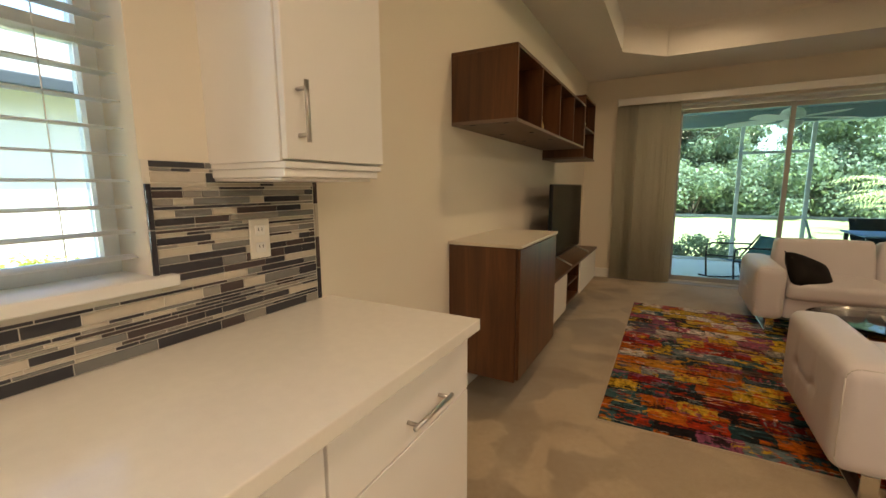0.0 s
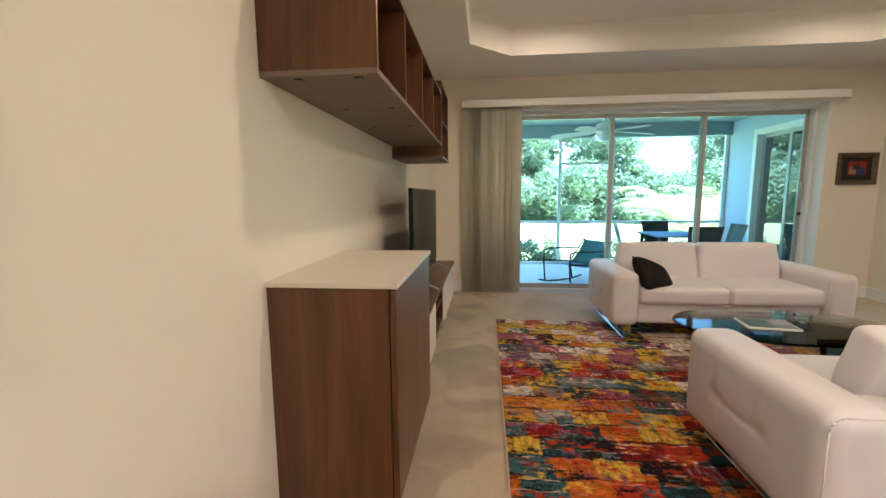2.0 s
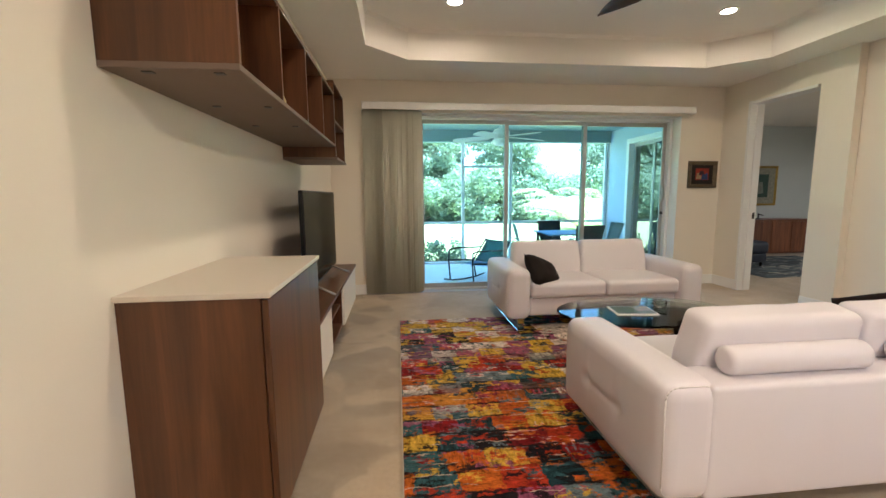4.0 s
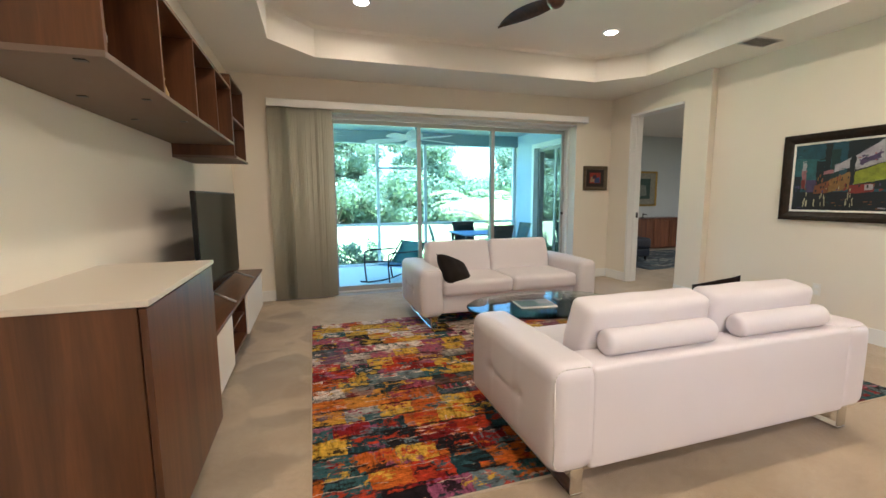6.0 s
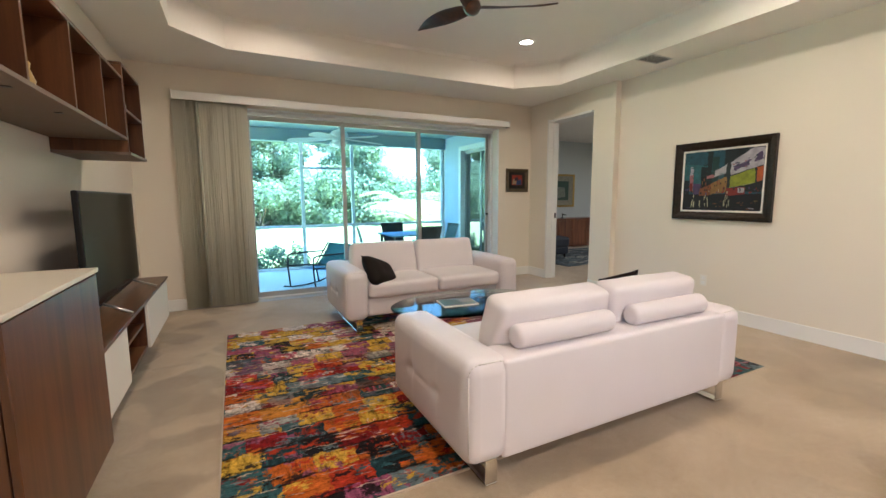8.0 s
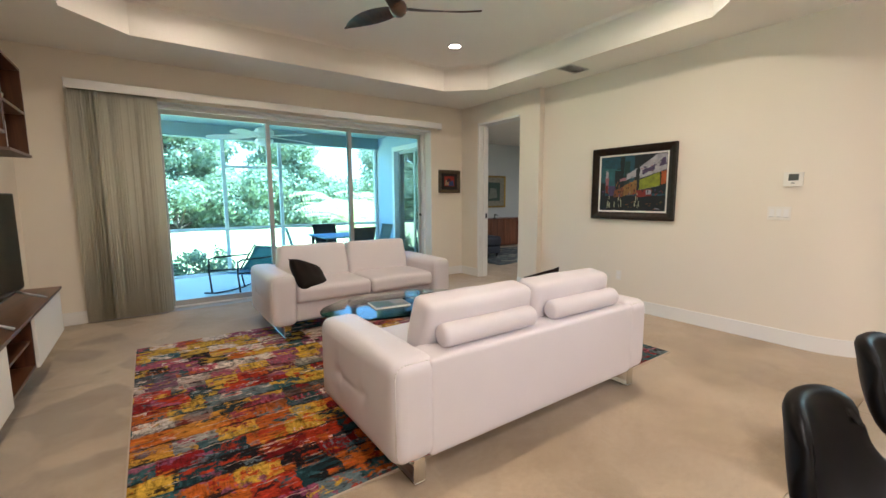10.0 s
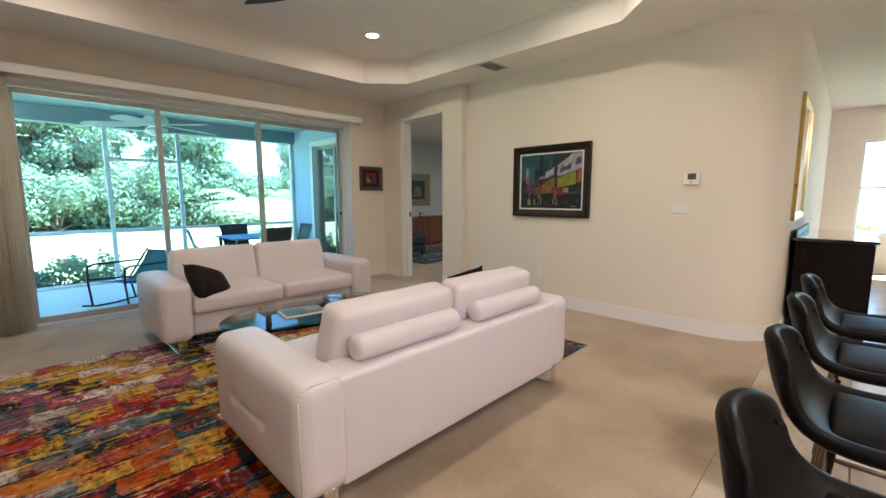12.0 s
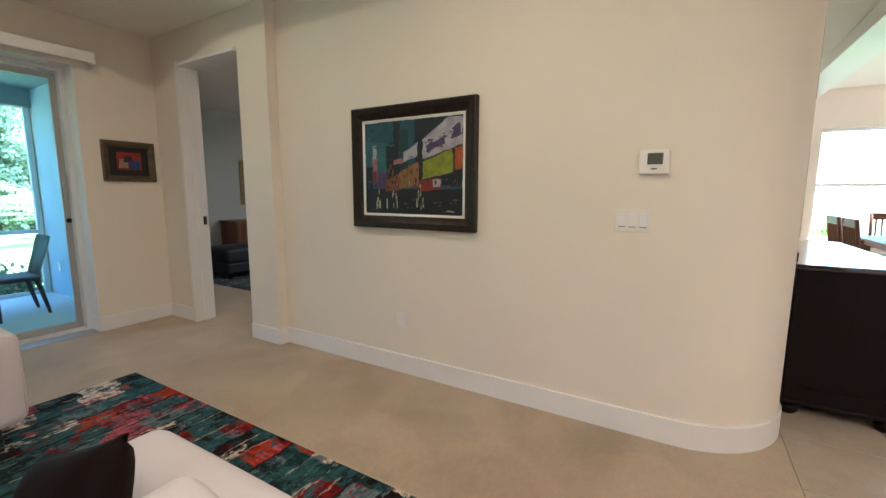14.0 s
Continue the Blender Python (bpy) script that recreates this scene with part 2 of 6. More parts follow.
def grass_material():
    m, t, b = nodes_of("lawn_grass")
    p = world_coords(t)
    n1 = nd(t, "ShaderNodeTexNoise", Scale=0.35, Detail=4.0)
    n2 = nd(t, "ShaderNodeTexNoise", Scale=30.0, Detail=4.0)
    for n in (n1, n2):
        t.links.new(p, n.inputs["Vector"])
    c = mix(t, n1.outputs[0], (0.30, 0.34, 0.15), (0.44, 0.45, 0.22))
    c = mix(t, 0.6, c, ramp(t, n2.outputs[0], [(0.3, 0.5), (0.7, 1.0)]), 'MULTIPLY')
    t.links.new(c, b.inputs["Base Color"])
    b.inputs["Roughness"].default_value = 0.9
    bump(t, b, n2.outputs[0], 0.6, 0.03)
    return m


def leaf_material(name, dark, light):
    m, t, b = nodes_of(name)
    g = t.nodes.new("ShaderNodeNewGeometry")
    t.links.new(ramp(t, g.outputs["Random Per Island"], [(0.0, dark), (0.7, light), (1.0, tuple(c * 1.4 for c in light))]), b.inputs["Base Color"])
    b.inputs["Roughness"].default_value = 0.5
    tl = nd(t, "ShaderNodeBsdfTranslucent", Color=(light[0] * 1.6, light[1] * 1.6, light[2], 1))
    mx = nd(t, "ShaderNodeMixShader", Fac=0.42)
    out = t.nodes["Material Output"]
    t.links.new(b.outputs[0], mx.inputs[1])
    t.links.new(tl.outputs[0], mx.inputs[2])
    t.links.new(mx.outputs[0], out.inputs[0])
    return m


def varied(name, stops, rough=0.3, relief=0.1, spec=0.5):
    """Pieces that take one colour each, by the object's own random number."""
    m, t, b = nodes_of(name)
    o = t.nodes.new("ShaderNodeObjectInfo")
    c = ramp(t, o.outputs["Random"], stops, 'CONSTANT')
    n = nd(t, "ShaderNodeTexNoise", Scale=5.0, Detail=5.0)
    t.links.new(world_coords(t), n.inputs["Vector"])
    n2 = nd(t, "ShaderNodeTexNoise", Scale=70.0, Detail=3.0)
    t.links.new(world_coords(t), n2.inputs["Vector"])
    c = mix(t, 0.5, c, ramp(t, n.outputs[0], [(0.3, 0.75), (0.7, 1.0)]), 'MULTIPLY')
    c = mix(t, 0.25, c, ramp(t, n2.outputs[0], [(0.3, 0.7), (0.7, 1.0)]), 'MULTIPLY')
    t.links.new(c, b.inputs["Base Color"])
    b.inputs["Roughness"].default_value = rough
    b.inputs["Specular IOR Level"].default_value = spec
    bump(t, b, n2.outputs[0], relief, 0.001)
    return m


WALL = plain("wall_paint", (0.80, 0.735, 0.625), 0.75, var=0.03, scale=1.3, fine=160, relief=0.25, spec=0.25)
SIDE_WALL = plain("side_room_paint", (0.58, 0.61, 0.58), 0.8, var=0.03, scale=1.3, fine=160, relief=0.25, spec=0.2)
CEIL = plain("ceiling_paint", (0.85, 0.81, 0.74), 0.85, var=0.04, scale=1.5, fine=60, relief=0.5, spec=0.15)
TRIM = plain("trim_paint", (0.82, 0.81, 0.78), 0.4, var=0.03, relief=0.05)
CARPET = carpet_material()
RUG = rug_material()
RUG_EDGE = plain("rug_binding", (0.55, 0.45, 0.33), 0.9, var=0.2, fine=300, relief=0.5)
WALNUT = wood("walnut_upright", (0.070, 0.025, 0.008), (0.150, 0.057, 0.019), axis='Z')
WALNUT_Y = wood("walnut_lengthwise", (0.070, 0.025, 0.008), (0.150, 0.057, 0.019), axis='Y')
WALNUT_BACK = wood("walnut_shadowed", (0.060, 0.018, 0.008), (0.16, 0.055, 0.022), axis='Z')
UNDERSIDE = plain("shelf_underside", (0.18, 0.125, 0.09), 0.6, var=0.12)
WHITE_LAM = plain("white_laminate", (0.80, 0.77, 0.70), 0.35, var=0.01, scale=2.0, relief=0.02, sheen=0.01)
CABINET_TOP = plain("cream_laminate", (0.64, 0.57, 0.47), 0.38, var=0.02, scale=2.0, relief=0.02, sheen=0.01)
CAB_WHITE = plain("kitchen_lacquer", (0.83, 0.81, 0.78), 0.28, var=0.015, scale=2.0, relief=0.03, sheen=0.015)
QUARTZ = plain("quartz_worktop", (0.82, 0.79, 0.73), 0.14, var=0.06, scale=35, fine=220, relief=0.0)
LEATHER = plain("white_leather", (0.70, 0.65, 0.66), 0.42, var=0.04, scale=5, fine=320, relief=0.3)
SEAM = plain("leather_piping", (0.66, 0.62, 0.59), 0.5, var=0.05)
BLACK_LEATHER = plain("black_leather", (0.005, 0.0038, 0.0032), 0.42, var=0.3, scale=5, fine=260, relief=0.15, spec=0.08)
CHROME = plain("chrome", (0.75, 0.74, 0.72), 0.12, 1.0, var=0.05, relief=0.0)
STEEL = plain("brushed_steel", (0.55, 0.54, 0.52), 0.3, 1.0, var=0.1, relief=0.05)
BLACK_METAL = plain("dark_metal", (0.03, 0.03, 0.032), 0.4, 0.3, var=0.2)
PLASTIC_BLACK = plain("black_plastic", (0.008, 0.008, 0.009), 0.3, var=0.1, relief=0.0, spec=0.25)
SCREEN = plain("tv_screen", (0.004, 0.004, 0.005), 0.12, var=0.05, relief=0.0, spec=0.2)
GLASS = glass("clear_glass")
PANE = glass("window_pane", (0.76, 0.96, 0.98))
KITCHEN_PANE = glass("kitchen_pane", (0.80, 0.93, 1.0))
MIRROR_PANE = glass("reflecting_pane", (0.55, 0.72, 0.74), ior=4.6)
TABLE_GLASS = glass("green_table_glass", (0.90, 0.95, 0.93), ior=1.2)
ALU = plain("bronze_grey_aluminium", (0.42, 0.43, 0.42), 0.4, 0.4, var=0.06)
WHITE_ALU = plain("white_aluminium", (0.75, 0.77, 0.77), 0.4, 0.0, var=0.04)
STUCCO = plain("lanai_stucco", (0.40, 0.54, 0.66), 0.9, var=0.08, scale=3, fine=60, relief=0.8)
# Blue of the ambient light is put into the lanai ceiling's colour.
LANAI_CEIL = plain("lanai_ceiling_blue_cast", (0.24, 0.34, 0.36), 0.85, var=0.06, relief=0.3)
CONCRETE = plain("lanai_slab", (0.72, 0.72, 0.69), 0.8, var=0.14, scale=3, fine=80, relief=0.4)
VANE = plain("vertical_vane_fabric", (0.76, 0.745, 0.62), 0.85, var=0.05, scale=4, fine=180, relief=0.3)
vt = VANE.node_tree
tr_ = nd(vt, "ShaderNodeBsdfTranslucent", Color=(0.75, 0.72, 0.62, 1))
mx_ = nd(vt, "ShaderNodeMixShader", Fac=0.4)
vt.links.new(vt.nodes["Principled BSDF"].outputs[0], mx_.inputs[1])
vt.links.new(tr_.outputs[0], mx_.inputs[2])
vt.links.new(mx_.outputs[0], vt.nodes["Material Output"].inputs[0])
FLOOR_TILE = varied("porcelain_floor_tile", [(0, (0.53, 0.45, 0.35)), (0.33, (0.55, 0.47, 0.37)), (0.66, (0.515, 0.435, 0.335))], 0.22, 0.1)
GROUT = plain("floor_grout", (0.33, 0.28, 0.23), 0.9, var=0.1)
CREAM = (0.62, 0.56, 0.47)
MOSAIC = varied("glass_mosaic", [(0, (0.045, 0.045, 0.055)), (0.3, CREAM), (0.55, (0.22, 0.22, 0.215)), (0.74, (0.08, 0.06, 0.06)), (0.86, (0.32, 0.30, 0.27))], 0.15, 0.02)
MOSAIC_GROUT = plain("mosaic_grout", (0.74, 0.70, 0.63), 0.9, var=0.08)
DARK_WOOD = wood("espresso_wood", (0.005, 0.0025, 0.002), (0.009, 0.0045, 0.0035), 0.45, 'Z', coat=0.0, spec=0.15)
CHERRY = wood("cherry_wood", (0.10, 0.030, 0.012), (0.27, 0.095, 0.04), 0.35, 'Z')
GOLD = plain("gilt_frame", (0.55, 0.36, 0.10), 0.3, 0.8, var=0.25, scale=20)
MIRROR = plain("mirror_silver", (0.9, 0.9, 0.9), 0.02, 1.0, var=0.0, relief=0.0)
FRAME_DARK = wood("dark_frame_wood", (0.012, 0.008, 0.005), (0.03, 0.019, 0.011), 0.35, 'Y', band=20, coat=0.0, spec=0.25)
SLAT = plain("white_vinyl_slat", (0.84, 0.85, 0.84), 0.35, var=0.02, relief=0.02)
st_ = SLAT.node_tree
sl_ = nd(st_, "ShaderNodeBsdfTranslucent", Color=(0.85, 0.88, 0.88, 1))
sx_ = nd(st_, "ShaderNodeMixShader", Fac=0.62)
st_.links.new(st_.nodes["Principled BSDF"].outputs[0], sx_.inputs[1])
st_.links.new(sl_.outputs[0], sx_.inputs[2])
st_.links.new(sx_.outputs[0], st_.nodes["Material Output"].inputs[0])
GRASS = grass_material()
BARK = plain("bark", (0.13, 0.10, 0.075), 0.9, var=0.4, scale=9, fine=50, relief=0.9)
# Haze in front of the trees is put into this pale, bluish leaf colour.
LEAF = leaf_material("hazed_tree_leaves", (0.08, 0.12, 0.095), (0.21, 0.27, 0.20))
PALM_LEAF = leaf_material("palm_leaves", (0.30, 0.33, 0.21), (0.48, 0.50, 0.34))
NAVY = plain("navy_upholstery", (0.010, 0.014, 0.026), 0.6, var=0.15)
LAMP_GLOW = emitter("can_lens", (1.0, 0.86, 0.66), 9.0)

# ---- building helpers ----


def thing(name, m=None, label="", category="", group="", kind=""):
    ob = new(name)
    ob.empty_display_size = 0.1
    ob.matrix_basis = m if m is not None else Matrix.Identity(4)
    return tagged(ob, label, category, group, kind)


def finish(bm, name, material, smooth=False):
    bmesh.ops.recalc_face_normals(bm, faces=bm.faces)
    me = bpy.data.meshes.new(name)
    bm.to_mesh(me)
    bm.free()
    for mt in (material if isinstance(material, (list, tuple)) else [material]):
        me.materials.append(mt)
    if smooth:
        for p in me.polygons:
            p.use_smooth = True
    return me


def part(name, bm, material, parent, label="", smooth=False, m=None):
    ob = new(name, finish(bm, name, material, smooth))
    ob.parent = parent
    if m is not None:
        ob.matrix_basis = m
    return tagged(ob, label)


def piece(name, me, parent, m):
    ob = new(name, me)
    ob.parent = parent
    ob.matrix_basis = m
    return ob


def solid(name, bm, material, label="", category="", kind="structure", smooth=False, group=""):
    return tagged(new(name, finish(bm, name, material, smooth)), label, category, group, kind)


def add_box(bm, x0, x1, y0, y1, z0, z1, bev=0.0, seg=2):
    m = Matrix.Translation(((x0 + x1) / 2, (y0 + y1) / 2, (z0 + z1) / 2)) @ Matrix.Diagonal((abs(x1 - x0), abs(y1 - y0), abs(z1 - z0), 1))
    r = bmesh.ops.create_cube(bm, size=1, matrix=m)
    if bev:
        es = list({e for v in r["verts"] for e in v.link_edges})
        bmesh.ops.bevel(bm, geom=es, offset=bev, segments=seg, affect='EDGES', profile=0.5)
    return bm


def box(x0, x1, y0, y1, z0, z1, bev=0.0, seg=2):
    return add_box(bmesh.new(), x0, x1, y0, y1, z0, z1, bev, seg)


def add_cyl(bm, r, depth, m=None, seg=24, r2=None, cap=True):
    bmesh.ops.create_cone(bm, cap_ends=cap, segments=seg, radius1=r, radius2=r if r2 is None else r2, depth=depth, matrix=m or Matrix.Identity(4))
    return bm


def cyl(r, depth, m=None, seg=24, r2=None):
    return add_cyl(bmesh.new(), r, depth, m, seg, r2)


def cyl_between(bm, a, b, r, seg=12, r2=None):
    a, b = Vector(a), Vector(b)
    d = b - a
    m = Matrix.Translation((a + b) / 2) @ d.to_track_quat('Z', 'Y').to_matrix().to_4x4()
    return add_cyl(bm, r, d.length, m, seg, r2)


def tube(points, r, seg=10):
    """A bent round bar through the given corners."""
    bm = bmesh.new()
    for a, b in zip(points, points[1:]):
        cyl_between(bm, a, b, r, seg)
    for p in points[1:-1]:
        bmesh.ops.create_uvsphere(bm, u_segments=seg, v_segments=6, radius=r, matrix=Matrix.Translation(p))
    return bm


def soft_box(sx, sy, sz, r, bulge=(0, 0, 0), n=7, dents=()):
    """An upholstered block with rounded edges and faces that swell."""
    bm = bmesh.new()
    h = (sx / 2, sy / 2, sz / 2)
    rr = [min(r, k * 0.98) for k in h]

    def steps(k, q):
        edge = [-k, -k + q * 0.13, -k + q * 0.3, -k + q * 0.55]
        inner = list(np.linspace(-k + q, k - q, n))
        return edge + inner + [-e for e in reversed(edge)]
    st = [steps(k, q) for k, q in zip(h, rr)]
    for ax in range(3):
        u, v = (ax + 1) % 3, (ax + 2) % 3
        for sgn in (-1, 1):
            grid = []
            for a in st[u]:
                row = []
                for c in st[v]:
                    p = [0, 0, 0]
                    p[ax], p[u], p[v] = sgn * h[ax], a, c
                    q = [max(-(h[i] - rr[i]), min(h[i] - rr[i], p[i])) for i in range(3)]
                    d = Vector(p) - Vector(q)
                    if d.length > 1e-9:
                        d2 = Vector([d[i] / rr[i] for i in range(3)])
                        d2.normalize()
                        p = [q[i] + d2[i] * rr[i] for i in range(3)]
                    for i in range(3):
                        o1, o2 = (i + 1) % 3, (i + 2) % 3
                        f = max(0, 1 - (p[o1] / h[o1]) ** 2) * max(0, 1 - (p[o2] / h[o2]) ** 2)
                        p[i] += bulge[i] * f * (p[i] / h[i])
                    for (cx, cy, cz, ry, rz, depth) in dents:
                        if p[0] * cx > 0:
                            p[0] -= math.copysign(depth * math.exp(-((p[1] - cy) / ry) ** 2 - ((p[2] - cz) / rz) ** 2), p[0])
                    row.append(bm.verts.new(p))
                grid.append(row)
            for i in range(len(grid) - 1):
                for j in range(len(grid[0]) - 1):
                    bm.faces.new((grid[i][j], grid[i + 1][j], grid[i + 1][j + 1], grid[i][j + 1]))
    bmesh.ops.remove_doubles(bm, verts=bm.verts, dist=1e-5)
    return bm


def move(bm, m):
    bmesh.ops.transform(bm, matrix=m, verts=bm.verts)
    return bm


def extrude_outline(pts, z0, z1):
    """A slab over a flat outline."""
    bm = bmesh.new()
    lo = [bm.verts.new((x, y, z0)) for x, y in pts]
    hi = [bm.verts.new((x, y, z1)) for x, y in pts]
    bm.faces.new(lo)
    bm.faces.new(hi)
    for i in range(len(pts)):
        j = (i + 1) % len(pts)
        bm.faces.new((lo[i], lo[j], hi[j], hi[i]))
    return bm


def wall_with_holes(axis, pos, thick, a0, a1, z0, z1, holes):
    """A wall along x or y from a0 to a1, with openings (b0, b1, c0, c1) right through it."""
    bm = bmesh.new()
    cuts_a = sorted({a0, a1, *[v for h in holes for v in h[:2]]})
    cuts_z = sorted({z0, z1, *[v for h in holes for v in h[2:]]})
    for i in range(len(cuts_a) - 1):
        for j in range(len(cuts_z) - 1):
            ca, cz = (cuts_a[i] + cuts_a[i + 1]) / 2, (cuts_z[j] + cuts_z[j + 1]) / 2
            if any(h[0] < ca < h[1] and h[2] < cz < h[3] for h in holes):
                continue
            if axis == 'x':
                add_box(bm, cuts_a[i], cuts_a[i + 1], pos, pos + thick, cuts_z[j], cuts_z[j + 1])
            else:
                add_box(bm, pos, pos + thick, cuts_a[i], cuts_a[i + 1], cuts_z[j], cuts_z[j + 1])
    bmesh.ops.remove_doubles(bm, verts=bm.verts, dist=1e-5)
    seen, dup = {}, []
    for f in bm.faces:
        k = tuple(round(c, 4) for c in f.calc_center_median())
        if k in seen:
            dup += [f, seen[k]]
        seen[k] = f
    bmesh.ops.delete(bm, geom=list(set(dup)), context='FACES')
    return bm

# ---- the rooms ----
LX, BY, RX, H, HT = -0.945, 6.55, 4.51, 2.743, 3.05
WIN = (-0.62, 0.783, 1.10, 2.25)          # kitchen window: y, y, z, z
SLIDE = (0.16, 3.80, -0.12, 2.35)        # sliding door: x, x, z, z
DOOR = (5.22, 6.12, 0.0, 2.45)           # opening to the side room
DWIN = [(0.60, 1.02, 0.62, 2.2), (-0.75, 0.37, 0.62, 2.2), (-1.45, -1.0, 0.62, 2.2)]
LDOOR = (7.3, 8.85, -0.12, 2.35)         # lanai door of the side room

solid("wall_left", wall_with_holes('y', LX - 0.2, 0.2, -3.4, 6.75, 0, H, [WIN]), WALL, "off-white painted plaster wall", "wall")
solid("wall_back", wall_with_holes('x', BY, 0.30, LX, 4.56, -0.12, H, [SLIDE]), WALL, "off-white painted wall around the sliding glass door", "wall")
solid("wall_doorway", wall_with_holes('y', 4.42, 0.16, 4.86, 6.549, 0, H, [DOOR]), WALL, "off-white projecting wall with a tall open doorway", "wall")
# the long wall that ends in a rounded corner
CX, CY, R = RX + 0.5, 1.96, 0.5
arc = [(CX - R * math.cos(a), CY - R * math.sin(a)) for a in np.linspace(0, math.pi / 2, 49)]
outline = [(RX, 4.86)] + arc + [(10.2, CY - R), (10.2, CY - R + 0.14), (CX, CY - R + 0.14)]
outline += [(CX - (R - 0.14) * math.cos(a), CY - (R - 0.14) * math.sin(a)) for a in np.linspace(math.pi / 2, 0, 9)] + [(RX + 0.14, 4.86)]
solid("wall_right", extrude_outline(outline, 0, H), WALL, "off-white wall with a rounded end corner", "wall")
solid("wall_dining", wall_with_holes('y', 10.2, 0.2, -3.4, CY - R + 0.14, 0, H, DWIN), WALL, "off-white dining room wall with tall windows", "wall")
solid("wall_rear", box(LX - 0.2, 10.4, -3.6, -3.4, 0, H), WALL, "off-white kitchen end wall", "wall")
solid("wall_side_room_back", box(4.35, 9.4, 9.5, 9.66, -0.12, H), SIDE_WALL, "pale grey side room wall", "wall")
solid("wall_side_room_far", box(9.24, 9.4, 3.2, 9.5, 0, H), SIDE_WALL, "pale grey side room wall", "wall")
solid("wall_side_room_near", box(4.65, 9.24, 3.06, 3.2, 0, H), SIDE_WALL, "pale grey side room wall", "wall")
solid("wall_lanai_side", wall_with_holes('y', 4.35, 0.2, 6.85, 9.5, -0.12, H, [LDOOR]), STUCCO, "blue-grey stucco lanai wall", "wall")

# floors
solid("floor_carpet", extrude_outline([(LX, 1.45), (5.05, 1.45), (5.05, 3.06), (9.24, 3.06), (9.24, 9.5), (4.55, 9.5), (4.55, 6.55), (LX, 6.55)], -0.12, 0.0), CARPET, "beige cut-pile carpet with vacuum marks", "carpet")
solid("floor_bed", box(LX, 10.2, -3.4, 1.45, -0.12, -0.006), GROUT, "beige grout under the floor tiles", "floor")
solid("lanai_slab", box(-6, 4.35, 6.85, 9.75, -0.3, -0.12), CONCRETE, "pale blue-grey painted concrete lanai slab", "floor")
solid("door_sill", box(SLIDE[0], SLIDE[1], 6.55, 6.855, -0.116, 0.004), ALU, "grey metal sill under the sliding door", "sill")

# ceiling with a raised octagonal tray
TRAY = [(-0.385, 2.60), (-0.385, 5.345), (0.035, 5.755), (3.49, 5.755), (3.92, 5.345), (3.92, 2.60), (3.49, 2.17), (0.035, 2.17)]
bm = bmesh.new()
outer = [(LX - 0.2, -3.5), (LX - 0.2, 6.7), (4.4, 6.7), (4.4, 9.6), (10.3, 9.6), (10.3, -3.5)]
vo = [bm.verts.new((x, y, H)) for x, y in outer]
vi = [bm.verts.new((x, y, H)) for x, y in TRAY]
eo = [bm.edges.new((vo[i], vo[(i + 1) % 6])) for i in range(6)]
ei = [bm.edges.new((vi[i], vi[(i + 1) % 8])) for i in range(8)]
bmesh.ops.triangle_fill(bm, use_beauty=True, use_dissolve=False, edges=eo + ei)
doomed = [f for f in bm.faces if -0.3 < f.calc_center_median().x < 3.85 and 2.3 < f.calc_center_median().y < 5.6 and all(v in vi for v in f.verts)]
if doomed:
    bmesh.ops.delete(bm, geom=doomed, context='FACES_ONLY')
lip = [bm.verts.new((x, y, HT - 0.03)) for x, y in TRAY]
cx0, cy0 = 1.77, 3.96
top = [bm.verts.new((x + 0.03 * (-1 if x > cx0 else 1), y + 0.03 * (-1 if y > cy0 else 1), HT)) for x, y in TRAY]
for a, b2 in ((vi, lip), (lip, top)):
    for i in range(8):
        j = (i + 1) % 8
        bm.faces.new((a[i], a[j], b2[j], b2[i]))
bm.faces.new(top)
ceiling = solid("ceiling", bm, CEIL, "off-white ceiling with a raised octagonal tray", "ceiling")
solid("roof_deck", box(LX - 0.3, 10.5, -3.7, 9.7, HT + 0.06, HT + 0.2), CEIL, "plain roof deck above the ceiling", "roof")
solid("lanai_ceiling", box(-6, 4.35, 6.85, 9.7, 2.6, 2.72), LANAI_CEIL, "lanai ceiling with the ambient blue in its colour", "ceiling")
solid("lanai_beam", box(-6, 4.35, 9.5, 9.7, 2.37, 2.6), LANAI_CEIL, "lanai header beam with the ambient blue in its colour", "beam")
solid("ceiling_beam", box(5.2, 10.2, 0.50, 0.80, 2.60, H - 0.002), TRIM, "white painted ceiling beam over the dining room", "beam")

# baseboards
BH, BT = 0.135, 0.014


def base_run(x0, x1, y0, y1):
    solid("baseboard", box(x0, x1, y0, y1, 0.001, BH, 0.004, 1), TRIM, "white painted baseboard", "baseboard")


base_run(LX, LX + BT, 1.45, 6.55)
base_run(LX + BT, SLIDE[0] - 0.0, BY - BT, BY)
base_run(SLIDE[1], 4.42, BY - BT, BY)
base_run(4.42 - BT, 4.42, 4.86 - BT, 5.22)
base_run(4.42 - BT, 4.42, 6.12, 6.55 - BT)
base_run(4.42, RX - BT, 4.86 - BT, 4.86)
base_run(SLIDE[1] - BT, SLIDE[1], BY - BT, BY + 0.17)
rim = [(RX - BT, 4.86)] + [(CX - (R + BT) * math.cos(a), CY - (R + BT) * math.sin(a)) for a in np.linspace(0, math.pi / 2, 25)] + [(10.2, CY - R - BT), (10.2, CY - R)]
rim += [(CX - R * math.cos(a), CY - R * math.sin(a)) for a in np.linspace(math.pi / 2, 0, 25)] + [(RX, 4.86)]
ob = solid("baseboard", extrude_outline(rim, 0.001, BH), TRIM, "white baseboard that follows the rounded corner", "baseboard")

# ---- sofas ----


